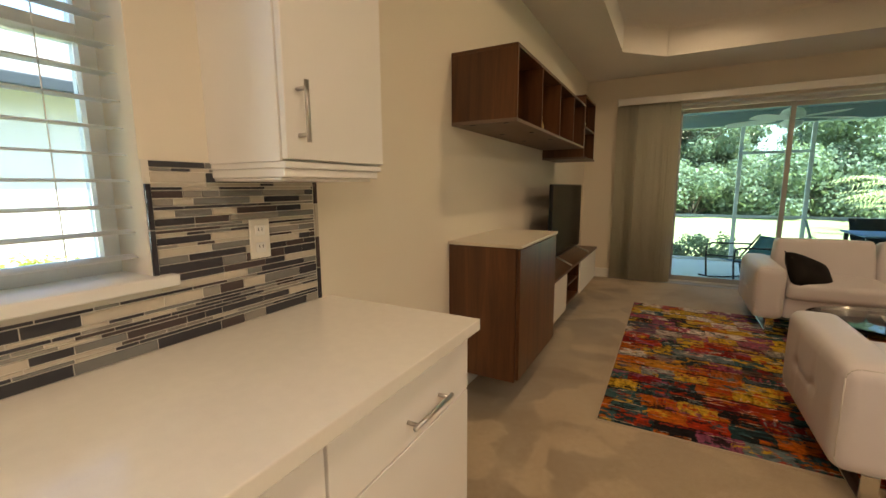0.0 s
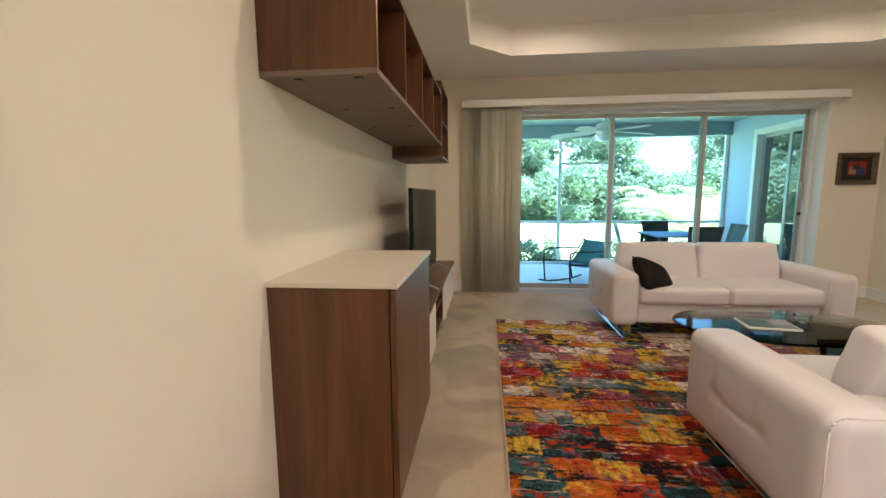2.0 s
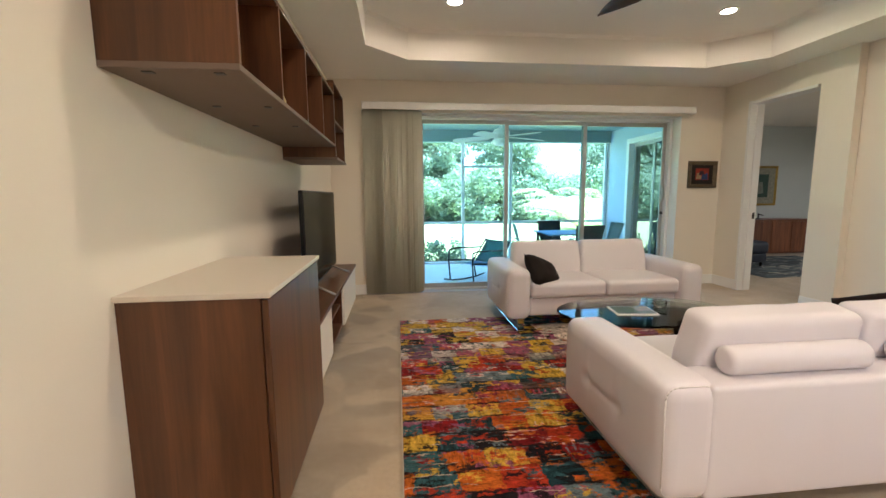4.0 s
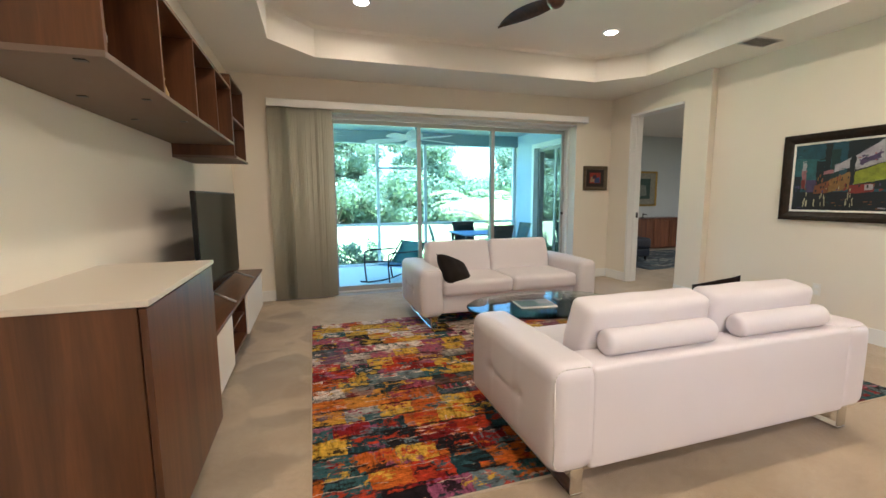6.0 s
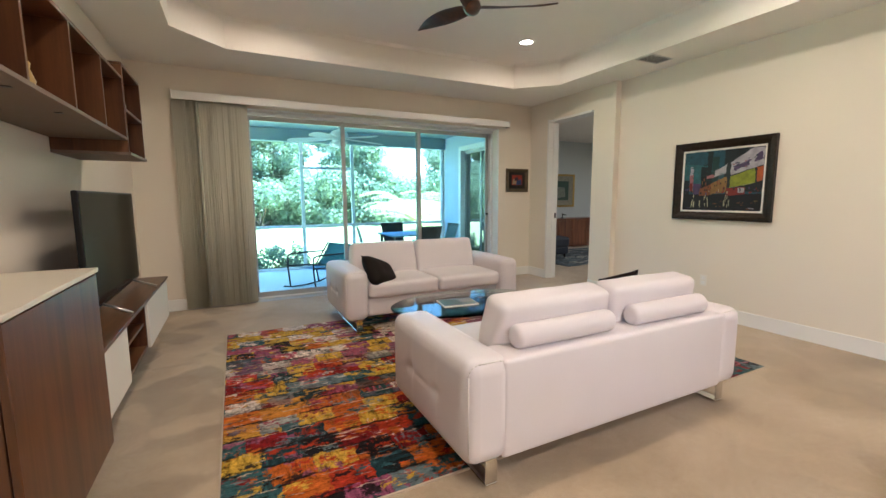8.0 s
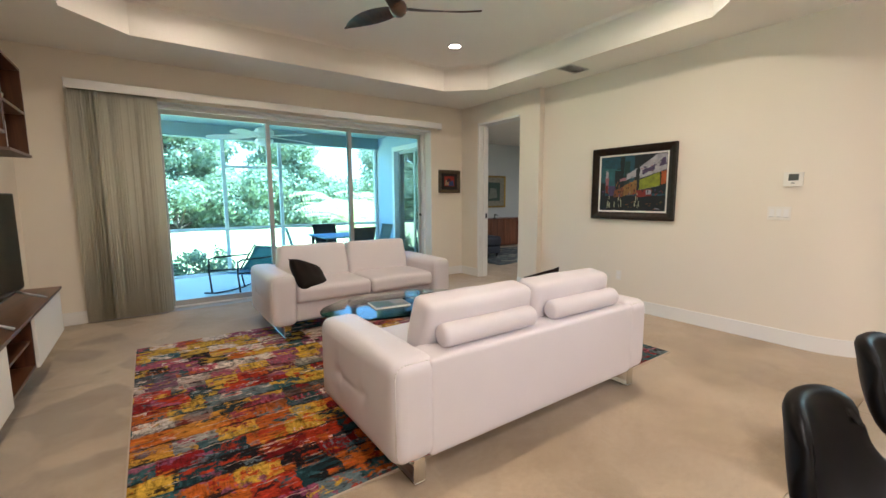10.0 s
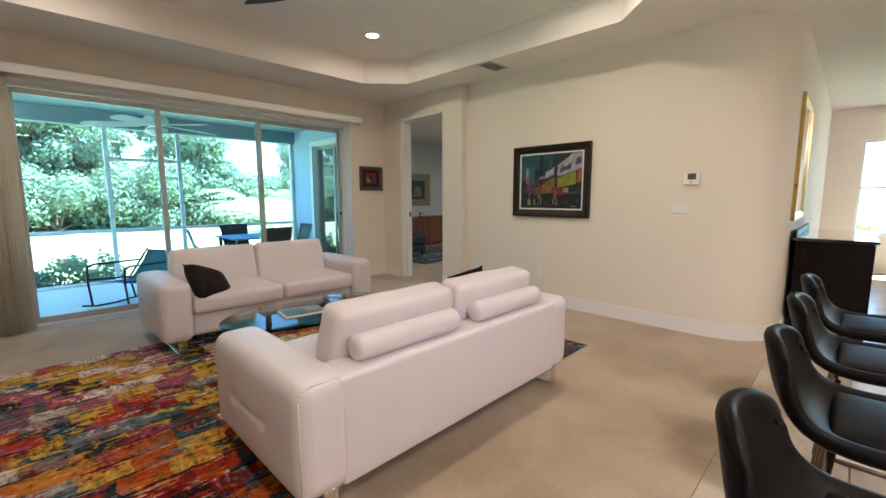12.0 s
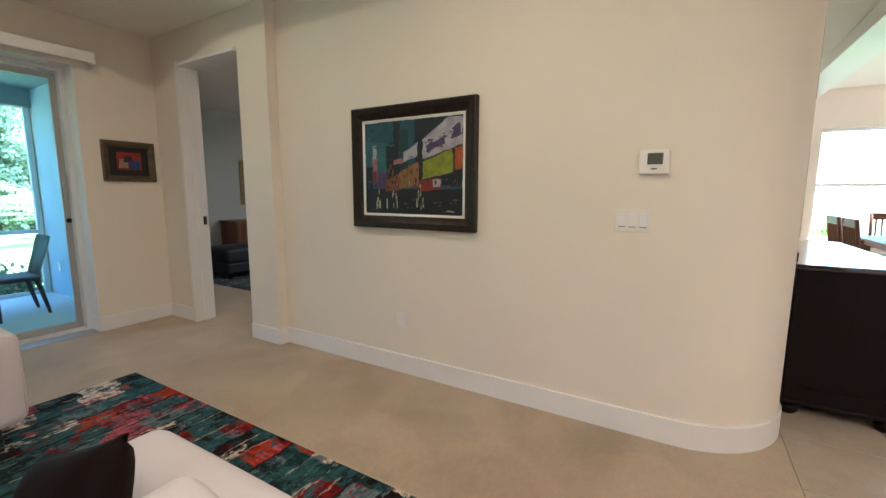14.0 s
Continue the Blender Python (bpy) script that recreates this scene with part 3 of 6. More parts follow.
def loop_points(hw, hh, r, n=5):
    """A rounded upright rectangle in the x-z plane, closed."""
    pts = []
    for cx, cz, a0 in ((hw - r, hh - r, 0), (r - hw, hh - r, 90), (r - hw, r - hh, 180), (hw - r, r - hh, 270)):
        for i in range(n):
            a = radians(a0 + 90 * i / (n - 1))
            pts.append((cx + r * math.cos(a), 0.0, cz + r * math.sin(a)))
    return pts + pts[:1]


def make_sofa(m, label):
    s = thing("sofa", m, label, "sofa", "pair of white sofas")
    body = soft_box(1.50, 0.80, 0.20, 0.03)
    part("seat_base", move(body, pose(0, 0.02, 0.225)), LEATHER, s, smooth=True)
    for sx in (-1, 1):
        arm = soft_box(0.232, 0.905, 0.475, 0.062, (0.010, 0.004, 0.006), n=33,
                       dents=[(sx, 0.15, 0.0, 0.035, 0.03, 0.016), (sx, -0.15, 0.0, 0.035, 0.03, 0.016), (sx, 0.0, -0.004, 0.12, 0.014, 0.006),
                              (sx, 0.15, 0.0, 0.010, 0.16, 0.007), (sx, -0.15, 0.0, 0.010, 0.16, 0.007)])
        a = part("armrest", move(arm, pose(sx * 0.868, 0, 0.3535)), LEATHER, s, smooth=True)
        for sy in (-1, 1):
            part("piping", move(tube(loop_points(0.0985, 0.2195, 0.045), 0.0030, 6), pose(sx * 0.868, sy * 0.4345, 0.3535)), SEAM, a, smooth=True)
    back = soft_box(1.60, 0.205, 0.455, 0.022, (0, 0.006, 0))
    part("backrest", move(back, pose(0, 0.351, 0.347)), LEATHER, s, smooth=True)
    for sx in (-1, 1):
        seat = soft_box(0.745, 0.68, 0.15, 0.042, (0.0, 0.006, 0.018))
        for v in seat.verts:
            v.co.z += 0.004 * noise.noise((v.co.x * 7 + sx, v.co.y * 7, 0.3))
        part("seat_cushion", move(seat, pose(sx * 0.3745, -0.10, 0.385)), LEATHER, s, smooth=True)
        cush = soft_box(0.745, 0.17, 0.40, 0.040, (0.004, 0.022, 0.006), n=11)
        for v in cush.verts:
            v.co.x *= 1 - 0.05 * max(0, v.co.z / 0.2)
            v.co.y += 0.006 * noise.noise((v.co.x * 6 + sx * 4, v.co.z * 6, 0.7))
            v.co.z += 0.006 * noise.noise((v.co.x * 5 - sx * 3, v.co.y * 5, 1.9))
        part("back_cushion", move(cush, pose(sx * 0.374 - 0.024, 0.185, 0.588, -11)), LEATHER, s, smooth=True)
        roll = bmesh.new()
        add_cyl(roll, 0.058, 0.62, pose(0, 0, 0, 0, 90, 0), 28)
        bmesh.ops.bevel(roll, geom=[e for e in roll.edges if len(e.link_faces) == 2 and any(len(f.verts) > 4 for f in e.link_faces)], offset=0.026, segments=4, affect='EDGES', profile=0.5)
        part("bolster", move(roll, pose(sx * 0.388 - 0.024, 0.345, 0.628)), LEATHER, s, smooth=True)
        leg = bmesh.new()
        x = sx * 0.845
        add_box(leg, x - 0.03, x + 0.03, -0.43, 0.43, 0.0, 0.010, 0.002, 1)
        add_box(leg, x - 0.03, x + 0.03, -0.43, -0.42, 0.010, 0.125, 0.002, 1)
        add_box(leg, x - 0.03, x + 0.03, 0.42, 0.43, 0.010, 0.125, 0.002, 1)
        part("leg", leg, CHROME, s, "polished chrome sled leg")
    return s


SOFA_A = (1.868, 5.20)
SOFA_B = (1.812, 2.85)
make_sofa(pose(*SOFA_A, 0.012), "white leather two-seat sofa facing the room, beside the sliding door")
make_sofa(pose(*SOFA_B, 0.012, 0, 0, 180), "white leather two-seat sofa seen from behind, on the rug")

# rug
rug = thing("rug", pose(1.705, 3.925, 0.0), "multicoloured abstract patchwork area rug on beige carpet", "rug")
part("carpet_face", box(-1.815, 1.815, -1.345, 1.345, 0.0, 0.011, 0.003, 1), RUG, rug)
bm = bmesh.new()
for x0, x1, y0, y1 in ((-1.823, 1.823, -1.353, -1.345), (-1.823, 1.823, 1.345, 1.353), (-1.823, -1.815, -1.345, 1.345), (1.815, 1.823, -1.345, 1.345)):
    add_box(bm, x0, x1, y0, y1, 0.0, 0.010)
part("binding", bm, RUG_EDGE, rug, "cream bound edge")

# ---- media wall ----
CABF = -0.51
cab = thing("tall_media_cabinet", pose(LX, 2.36, 0), "walnut wall-mounted media cabinet with a cream top", "cabinet")
D = CABF - LX
part("body", box(0.0, D - 0.024, 0.004, 0.79, 0.215, 0.985, 0.002, 1), WALNUT, cab)
part("door", box(D - 0.02, D, 0.002, 0.792, 0.235, 0.978, 0.002, 1), WALNUT, cab)
part("worktop", box(0.0, D + 0.008, -0.008, 0.80, 0.985, 1.003, 0.002, 1), CABINET_TOP, cab, "cream laminate top")

stand = thing("tv_bench", pose(LX, 3.16, 0), "walnut floating TV bench with white doors and open niche", "tv stand")
DF = -0.55 - LX
part("top", box(0, DF + 0.01, 0.0, 2.13, 0.595, 0.615, 0.002, 1), WALNUT_Y, stand)
part("bottom", box(0, DF - 0.02, 0.0, 2.11, 0.27, 0.288), WALNUT_Y, stand)
part("back_panel", box(0.0, 0.015, 0.0, 2.11, 0.288, 0.595), WALNUT_BACK, stand)
for y in (0.0, 0.60, 1.20, 2.095):
    part("divider", box(0.015, DF - 0.02, y, y + 0.016, 0.288, 0.595), WALNUT_BACK, stand)
part("shelf", box(0.015, DF - 0.03, 0.616, 1.20, 0.43, 0.446), WALNUT_Y, stand)
part("door", box(DF - 0.018, DF, 0.004, 0.60, 0.268, 0.592, 0.002, 1), WHITE_LAM, stand, "white door")
part("door", box(DF - 0.018, DF, 1.21, 2.108, 0.268, 0.592, 0.002, 1), WHITE_LAM, stand, "white door")

SHF = -0.56 - LX
shelf = thing("wall_shelf", pose(LX, 2.40, 0), "walnut open wall shelf with four compartments", "shelf")
Z0, Z1, L1 = 1.655, 2.045, 1.90
part("bottom", box(0, SHF, 0, L1, Z0, Z0 + 0.018, 0.001, 1), UNDERSIDE, shelf)
part("top", box(0, SHF, 0, L1, Z1 - 0.018, Z1, 0.001, 1), WALNUT_Y, shelf)
part("back_panel", box(0, 0.012, 0.018, L1 - 0.018, Z0 + 0.018, Z1 - 0.018), WALNUT_BACK, shelf)
for y in (0.0, 0.466, 0.94, 1.41, L1 - 0.018):
    part("divider", box(0.012 if y else 0.0, SHF, y, y + 0.018, Z0 + 0.018, Z1 - 0.018, 0.001, 1), WALNUT, shelf)
for y in (0.03, 0.50, 0.97):
    for x in (0.10, 0.30):
        part("fixing", box(x, x + 0.028, y, y + 0.022, Z0 - 0.003, Z0), BLACK_METAL, shelf)
shelf2 = thing("tall_wall_shelf", pose(LX, 4.31, 0), "walnut wall shelf with two stacked compartments", "shelf")
Z0, Z1, L2 = 1.565, 2.135, 0.55
part("bottom", box(0, SHF + 0.01, 0, L2, Z0, Z0 + 0.018, 0.001, 1), UNDERSIDE, shelf2)
part("top", box(0, SHF, 0, L2, Z1 - 0.018, Z1, 0.001, 1), WALNUT_Y, shelf2)
part("shelf", box(0.012, SHF, 0.018, L2 - 0.018, 1.84, 1.858), WALNUT_Y, shelf2)
part("back_panel", box(0, 0.012, 0.018, L2 - 0.018, Z0 + 0.018, Z1 - 0.018), WALNUT_BACK, shelf2)
for y in (0.0, L2 - 0.018):
    part("side", box(0.0, SHF, y, y + 0.018, Z0 + 0.018, Z1 - 0.018, 0.001, 1), WALNUT, shelf2)

tv = thing("television", pose(-0.70, 4.36, 0.615, 0, 0, 0), "black flat-screen television, switched off, on the bench", "television")
part("panel", box(-0.018, 0.010, -0.635, 0.635, 0.06, 0.715, 0.006, 2), PLASTIC_BLACK, tv)
part("screen", box(0.010, 0.012, -0.623, 0.623, 0.075, 0.705), SCREEN, tv)
part("rear_bulge", box(-0.045, -0.018, -0.42, 0.42, 0.10, 0.42, 0.012, 2), PLASTIC_BLACK, tv)
for sy in (-1, 1):
    leg = bmesh.new()
    cyl_between(leg, (0.0, sy * 0.40, 0.075), (0.15, sy * 0.43, 0.008), 0.008)
    cyl_between(leg, (0.0, sy * 0.40, 0.075), (-0.11, sy * 0.43, 0.008), 0.008)
    part("leg", leg, STEEL, tv, "slim silver foot", smooth=True)

# ---- kitchen ----
KF = -0.35


def bar_handle(parent, a, b, out, r=0.006, post=0.032):
    """A round bar pull with two posts; out is the way it stands off."""
    a, b, o = Vector(a), Vector(b), Vector(out)
    bm = bmesh.new()
    d = (b - a).normalized()
    cyl_between(bm, a + o * post, b + o * post, r, 14)
    for q in (a + d * 0.018, b - d * 0.018):
        cyl_between(bm, q, q + o * post, r * 0.9, 10)
    return part("handle", bm, STEEL, parent, "brushed steel bar handle", smooth=True)


def base_unit(y0, y1):
    u = thing("base_cabinet", pose(LX, y0, 0), "white flat-front kitchen base cabinet with steel bar handles", "cabinet", "kitchen base cabinets")
    w, d = y1 - y0, KF - LX
    part("body", box(0.0, d - 0.022, 0.0, w, 0.10, 0.872), CAB_WHITE, u)
    part("plinth", box(0.0, d - 0.08, 0.0, w, 0.0, 0.10), CAB_WHITE, u)
    dr = part("drawer_front", box(d - 0.02, d, 0.003, w - 0.003, 0.69, 0.85, 0.0015, 1), CAB_WHITE, u)
    bar_handle(dr, (d, w - 0.36, 0.752), (d, w - 0.17, 0.752), (1, 0, 0))
    do = part("door", box(d - 0.02, d, 0.003, w - 0.003, 0.105, 0.685, 0.0015, 1), CAB_WHITE, u)
    bar_handle(do, (d, 0.06, 0.45), (d, 0.06, 0.62), (1, 0, 0))


for y0, y1 in ((0.752, 1.362), (0.14, 0.75), (-0.47, 0.138), (-1.08, -0.472)):
    base_unit(y0, y1)
wt = thing("worktop", pose(LX, -1.1, 0.875), "polished off-white quartz kitchen worktop", "countertop")
part("slab", box(0.0, 0.625, 0.0, 2.487, 0.0, 0.036, 0.003, 2), QUARTZ, wt)

up = thing("wall_cabinet", pose(LX, 0.955, 0), "white kitchen wall cabinet with a steel handle and bottom moulding", "cabinet")
UD = -0.64 - LX
part("body", box(0.0, UD - 0.022, 0.0, 0.385, 1.38, 2.46, 0.001, 1), CAB_WHITE, up)
part("door", box(UD - 0.02, UD, 0.004, 0.383, 1.385, 2.455, 0.002, 1), CAB_WHITE, up)
bar_handle(up, (UD, 0.045, 1.425), (UD, 0.045, 1.57), (1, 0, 0))
for z0, z1, off in ((1.364, 1.3799, -0.006), (1.342, 1.364, -0.014), (1.333, 1.342, -0.030)):
    part("moulding", box(0.0, UD + off, -off * 0.3, 0.385 + off, z0, z1, 0.003, 2), CAB_WHITE, up)

# kitchen window
w1 = thing("window_1", pose(0, 0, 0), "white-framed kitchen window with horizontal blinds", "window", kind="structure")
wy0, wy1, wz0, wz1 = WIN
fr = bmesh.new()
XO = LX - 0.14
for a in ((XO - 0.05, XO, wy0, wy0 + 0.035, wz0, wz1), (XO - 0.05, XO, wy1 - 0.035, wy1, wz0, wz1), (XO - 0.05, XO, wy0 + 0.035, wy1 - 0.035, wz0, wz0 + 0.04),
          (XO - 0.05, XO, wy0 + 0.035, wy1 - 0.035, wz1 - 0.05, wz1), (XO - 0.045, XO - 0.005, wy0 + 0.035, wy1 - 0.035, 1.66, 1.70)):
    add_box(fr, *a)
part("window_frame", fr, WHITE_ALU, w1)
p = part("pane", box(XO - 0.03, XO - 0.026, wy0 + 0.035, wy1 - 0.035, wz0 + 0.04, wz1 - 0.05), KITCHEN_PANE, w1)
p.visible_shadow = False
part("window_sill", box(LX - 0.14, LX + 0.035, wy0 - 0.03, wy1 + 0.05, wz0 - 0.028, wz0 + 0.001, 0.004, 2), TRIM, w1)
hb = thing("horizontal_blind", pose(LX - 0.055, (wy0 + wy1) / 2, 0), "white slatted horizontal window blind, slats open", "blind")
half = (wy1 - wy0) / 2 - 0.012
part("head_rail", box(-0.03, 0.03, -half, half, wz1 - 0.06, wz1 - 0.005, 0.003, 1), TRIM, hb)
slat = bmesh.new()
for i in range(6):
    a0, a1 = -0.030 + i * 0.010, -0.020 + i * 0.010
    zc = [0.004 * (1 - (a / 0.03) ** 2) for a in (a0, a1)]
    vs = [slat.verts.new(q) for q in ((a0, -half, zc[0]), (a1, -half, zc[1]), (a1, half, zc[1]), (a0, half, zc[0]))]
    slat.faces.new(vs)
bmesh.ops.remove_doubles(slat, verts=slat.verts, dist=1e-5)
bmesh.ops.solidify(slat, geom=slat.faces, thickness=0.0025)
slat_me = finish(slat, "slat", SLAT, True)
for i in range(17):
    piece("slat", slat_me, hb, pose(0, 0, wz0 + 0.05 + i * 0.0615, 0, 3, 0))
for y in (-half + 0.13, half - 0.13):
    part("cord", box(-0.001, 0.001, y, y + 0.002, wz0 + 0.03, wz1 - 0.06), TRIM, hb)
part("tassel", box(0.034, 0.05, half - 0.15, half - 0.128, 1.70, 1.76, 0.005, 2), FRAME_DARK, hb, "dark wooden cord pull")

# outlet on the splashback
def wall_plate(name, m, w, h, label, category):
    t = thing(name, m, label, category)
    part("plate", box(-w / 2, w / 2, -0.006, 0, -h / 2, h / 2, 0.002, 2), WHITE_LAM, t)
    return t


o = wall_plate("power_outlet", pose(LX + 0.0085, 1.09, 1.16, 0, 0, 90), 0.07, 0.12, "white double power outlet on the mosaic splashback", "outlet")
for z in (-0.026, 0.026):
    part("socket", box(-0.017, 0.017, -0.008, -0.005, z - 0.016, z + 0.016, 0.002, 1), TRIM, o)
    for x in (-0.006, 0.006):
        part("slot", box(x - 0.001, x + 0.001, -0.0088, -0.0078, z - 0.002, z + 0.008), BLACK_METAL, o)
o = wall_plate("power_outlet", pose(RX, 3.67, 0.385, 0, 0, -90), 0.07, 0.115, "white power outlet low on the painted wall", "outlet")
for z in (-0.026, 0.026):
    part("socket", box(-0.017, 0.017, -0.008, -0.005, z - 0.016, z + 0.016, 0.002, 1), TRIM, o)
o = wall_plate("light_switch", pose(RX, 2.205, 1.147, 0, 0, -90), 0.165, 0.115, "white three-gang rocker light switch on the wall", "switch")
for x in (-0.05, 0.0, 0.05):
    part("rocker", box(x - 0.017, x + 0.017, -0.010, -0.005, -0.034, 0.034, 0.002, 1), TRIM, o)
    part("shadow_gap", box(x - 0.016, x + 0.016, -0.0105, -0.0095, -0.034, -0.031), BLACK_METAL, o)
th = thing("thermostat", pose(RX, 2.125, 1.435, 0, 0, -90), "white wall thermostat with a grey display", "thermostat")
part("case", box(-0.066, 0.066, -0.028, 0, -0.058, 0.058, 0.006, 2), WHITE_LAM, th)
part("display", box(-0.03, 0.038, -0.0295, -0.0275, -0.012, 0.042), plain("lcd", (0.10, 0.11, 0.10), 0.2, var=0.1), th, "grey lcd display")
part("lettering", box(-0.012, 0.014, -0.0292, -0.0278, -0.036, -0.030), BLACK_METAL, th)

# ---- sliding door, vanes and valance ----
sx0, sx1, sz0, sz1 = SLIDE
d1 = thing("door_1", pose(0, 0, 0), "three-panel sliding glass door in a grey metal frame", "sliding door", kind="structure")
bm = bmesh.new()
YF = 6.72
add_box(bm, sx0, sx0 + 0.05, YF, YF + 0.125, 0.004, sz1)
add_box(bm, sx1 - 0.045, sx1, YF, YF + 0.125, 0.004, sz1)
add_box(bm, sx0 + 0.05, sx1 - 0.045, YF, YF + 0.125, sz1 - 0.045, sz1)
add_box(bm, sx0 + 0.05, sx1 - 0.045, YF, YF + 0.125, 0.004, 0.022)
part("door_frame", bm, WHITE_ALU, d1)
for k, (a, b2) in enumerate(((0.20, 1.415), (1.365, 2.55), (2.49, 3.76))):
    y = YF + 0.012 + 0.034 * k
    pn = bmesh.new()
    st = 0.05
    for q in ((a, a + st, 0.022, sz1 - 0.05), (b2 - st, b2, 0.022, sz1 - 0.05), (a + st, b2 - st, 0.022, 0.085), (a + st, b2 - st, sz1 - 0.105, sz1 - 0.05)):
        add_box(pn, q[0], q[1], y, y + 0.03, q[2], q[3], 0.003, 1)
    leaf = part("door_panel", pn, ALU, d1)
    g = part("pane", box(a + st, b2 - st, y + 0.013, y + 0.017, 0.085, sz1 - 0.105), PANE, leaf)
    g.visible_shadow = False
# Added white lining: its colour carries the daylight brightness of the reveals.
for a in ((sx1 - 0.008, sx1 + 0.001, BY + 0.001, YF, 0.004, sz1 - 0.008), (sx0 - 0.001, sx0 + 0.008, BY + 0.001, YF, 0.004, sz1 - 0.008), (sx0, sx1, BY + 0.001, YF, sz1 - 0.008, sz1 + 0.001)):
    part("daylit_reveal_lining", box(*a), TRIM, d1)
lk = bmesh.new()
add_cyl(lk, 0.021, 0.012, pose(3.735, YF + 0.072, 1.02, 90, 0, 0), 20)
part("lock", lk, PLASTIC_BLACK, d1, "round black lock")
part("pull", box(3.718, 3.752, YF + 0.05, YF + 0.074, 1.2, 1.42, 0.006, 2), ALU, d1)
dj = thing("door_2", pose(0, 0, 0), "white lined tall doorway with a pocket door latch", "doorway", kind="structure")
for a in ((4.40, 4.60, 6.085, 6.121, 0.0, 2.46), (4.435, 4.60, 5.219, 5.235, 0.0, 2.46), (4.40, 4.60, 5.235, 6.085, 2.42, 2.451)):
    part("jamb", box(*a, 0.003, 1), TRIM, dj)
part("stop", box(4.485, 4.525, 6.07, 6.085, 0.0, 2.42, 0.002, 1), TRIM, dj)
part("latch_plate", box(4.545, 4.575, 6.078, 6.084, 0.96, 1.04), BLACK_METAL, dj)

va = thing("vertical_blind", pose(0, 6.50, 0), "beige fabric vertical blind, drawn to one side under a white valance", "blind")
part("valance", box(-0.525, 3.925, -0.065, -0.052, 2.365, 2.455, 0.004, 2), TRIM, va, "white valance board")
part("dust_cover", box(-0.525, 3.925, -0.052, 0.048, 2.443, 2.453), TRIM, va)
part("head_rail", box(-0.50, 3.89, -0.022, 0.022, 2.385, 2.443, 0.003, 1), WHITE_ALU, va, "white aluminium track")
for x in (-0.525, 3.912):
    part("end_cap", box(x, x + 0.016, -0.068, 0.048, 2.362, 2.458, 0.004, 1), TRIM, va)
vane = bmesh.new()
for i in range(6):
    a0, a1 = -0.0445 + i * 0.01483, -0.0445 + (i + 1) * 0.01483
    q = [0.006 * (1 - (a / 0.0445) ** 2) for a in (a0, a1)]
    vane.faces.new([vane.verts.new(v) for v in ((a0, q[0], 0.022), (a1, q[1], 0.022), (a1, q[1], 2.37), (a0, q[0], 2.37))])
bmesh.ops.remove_doubles(vane, verts=vane.verts, dist=1e-5)
bmesh.ops.solidify(vane, geom=vane.faces, thickness=0.0015)
vane_me = finish(vane, "vane", VANE, True)
rnd = random.Random(5)
x = -0.49
for i in range(34):
    u = i / 33
    turn = (26 if u < 0.16 else 58 if u < 0.36 else 12 if u < 0.84 else 22) + rnd.uniform(-6, 6) + (rnd.choice((0, 0, 0, 16, -14)))
    piece("vane", vane_me, va, pose(x, rnd.uniform(-0.008, 0.008), 0, 0, 0, turn))
    x += 0.0205 + rnd.uniform(-0.004, 0.004)

# ---- small fittings on ceiling and wall ----


def can_light(m, group):
    c = thing("recessed_light", m, "white-rimmed recessed ceiling downlight, lit", "light", group)
    ring = bmesh.new()
    n = 28
    prof = [(0.092, 0.0), (0.090, -0.006), (0.066, -0.008), (0.062, 0.0)]
    vs = [[ring.verts.new((r * math.cos(2 * math.pi * i / n), r * math.sin(2 * math.pi * i / n), z)) for i in range(n)] for r, z in prof]
    for a, b2 in zip(vs, vs[1:]):
        for i in range(n):
            ring.faces.new((a[i], a[(i + 1) % n], b2[(i + 1) % n], b2[i]))
    part("trim_ring", ring, TRIM, c, smooth=True)
    part("lens", cyl(0.062, 0.004, pose(0, 0, -0.003), 28), LAMP_GLOW, c, "glowing warm lens")


for q in CAN_SPOTS:
    can_light(pose(*q), "tray ceiling downlights")
# Fittings for the unseen downlights added in the kitchen and side room.
for q in UNSEEN_KITCHEN_SPOTS + UNSEEN_SIDE_SPOTS:
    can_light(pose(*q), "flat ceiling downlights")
ve = thing("ceiling_vent", pose(4.11, 4.115, H), "grey louvred ceiling air vent", "vent")
VENT = plain("vent_grey", (0.58, 0.57, 0.54), 0.6, var=0.05)
bm = bmesh.new()
for a in ((-0.17, 0.17, -0.10, -0.082), (-0.17, 0.17, 0.082, 0.10), (-0.17, -0.152, -0.082, 0.082), (0.152, 0.17, -0.082, 0.082)):
    add_box(bm, *a, -0.008, 0, 0.002, 1)
part("frame", bm, VENT, ve)
part("backing", box(-0.152, 0.152, -0.082, 0.082, -0.003, -0.001), plain("vent_shadow", (0.16, 0.16, 0.15), 0.7), ve)
for i in range(8):
    part("louvre", move(box(-0.152, 0.152, -0.009, 0.009, -0.001, 0.001), pose(0, -0.07 + i * 0.02, -0.006, 32)), VENT, ve)

fan = thing("ceiling_fan", pose(1.78, 3.98, 0), "walnut three-blade ceiling fan on a short rod", "ceiling fan")
part("canopy", cyl(0.065, 0.05, pose(0, 0, HT - 0.025), 24, 0.05), STEEL, fan, smooth=True)
part("rod", cyl(0.012, 0.2, pose(0, 0, HT - 0.14)), STEEL, fan, smooth=True)
hub = bmesh.new()
bmesh.ops.create_uvsphere(hub, u_segments=24, v_segments=14, radius=1, matrix=Matrix.Translation((0, 0, 2.77)) @ Matrix.Diagonal((0.07, 0.07, 0.065, 1)))
part("motor", hub, wood("fan_walnut", (0.05, 0.018, 0.008), (0.15, 0.055, 0.024), axis='X', coat=0.4), fan, smooth=True)
FANWOOD = bpy.data.materials["fan_walnut"]
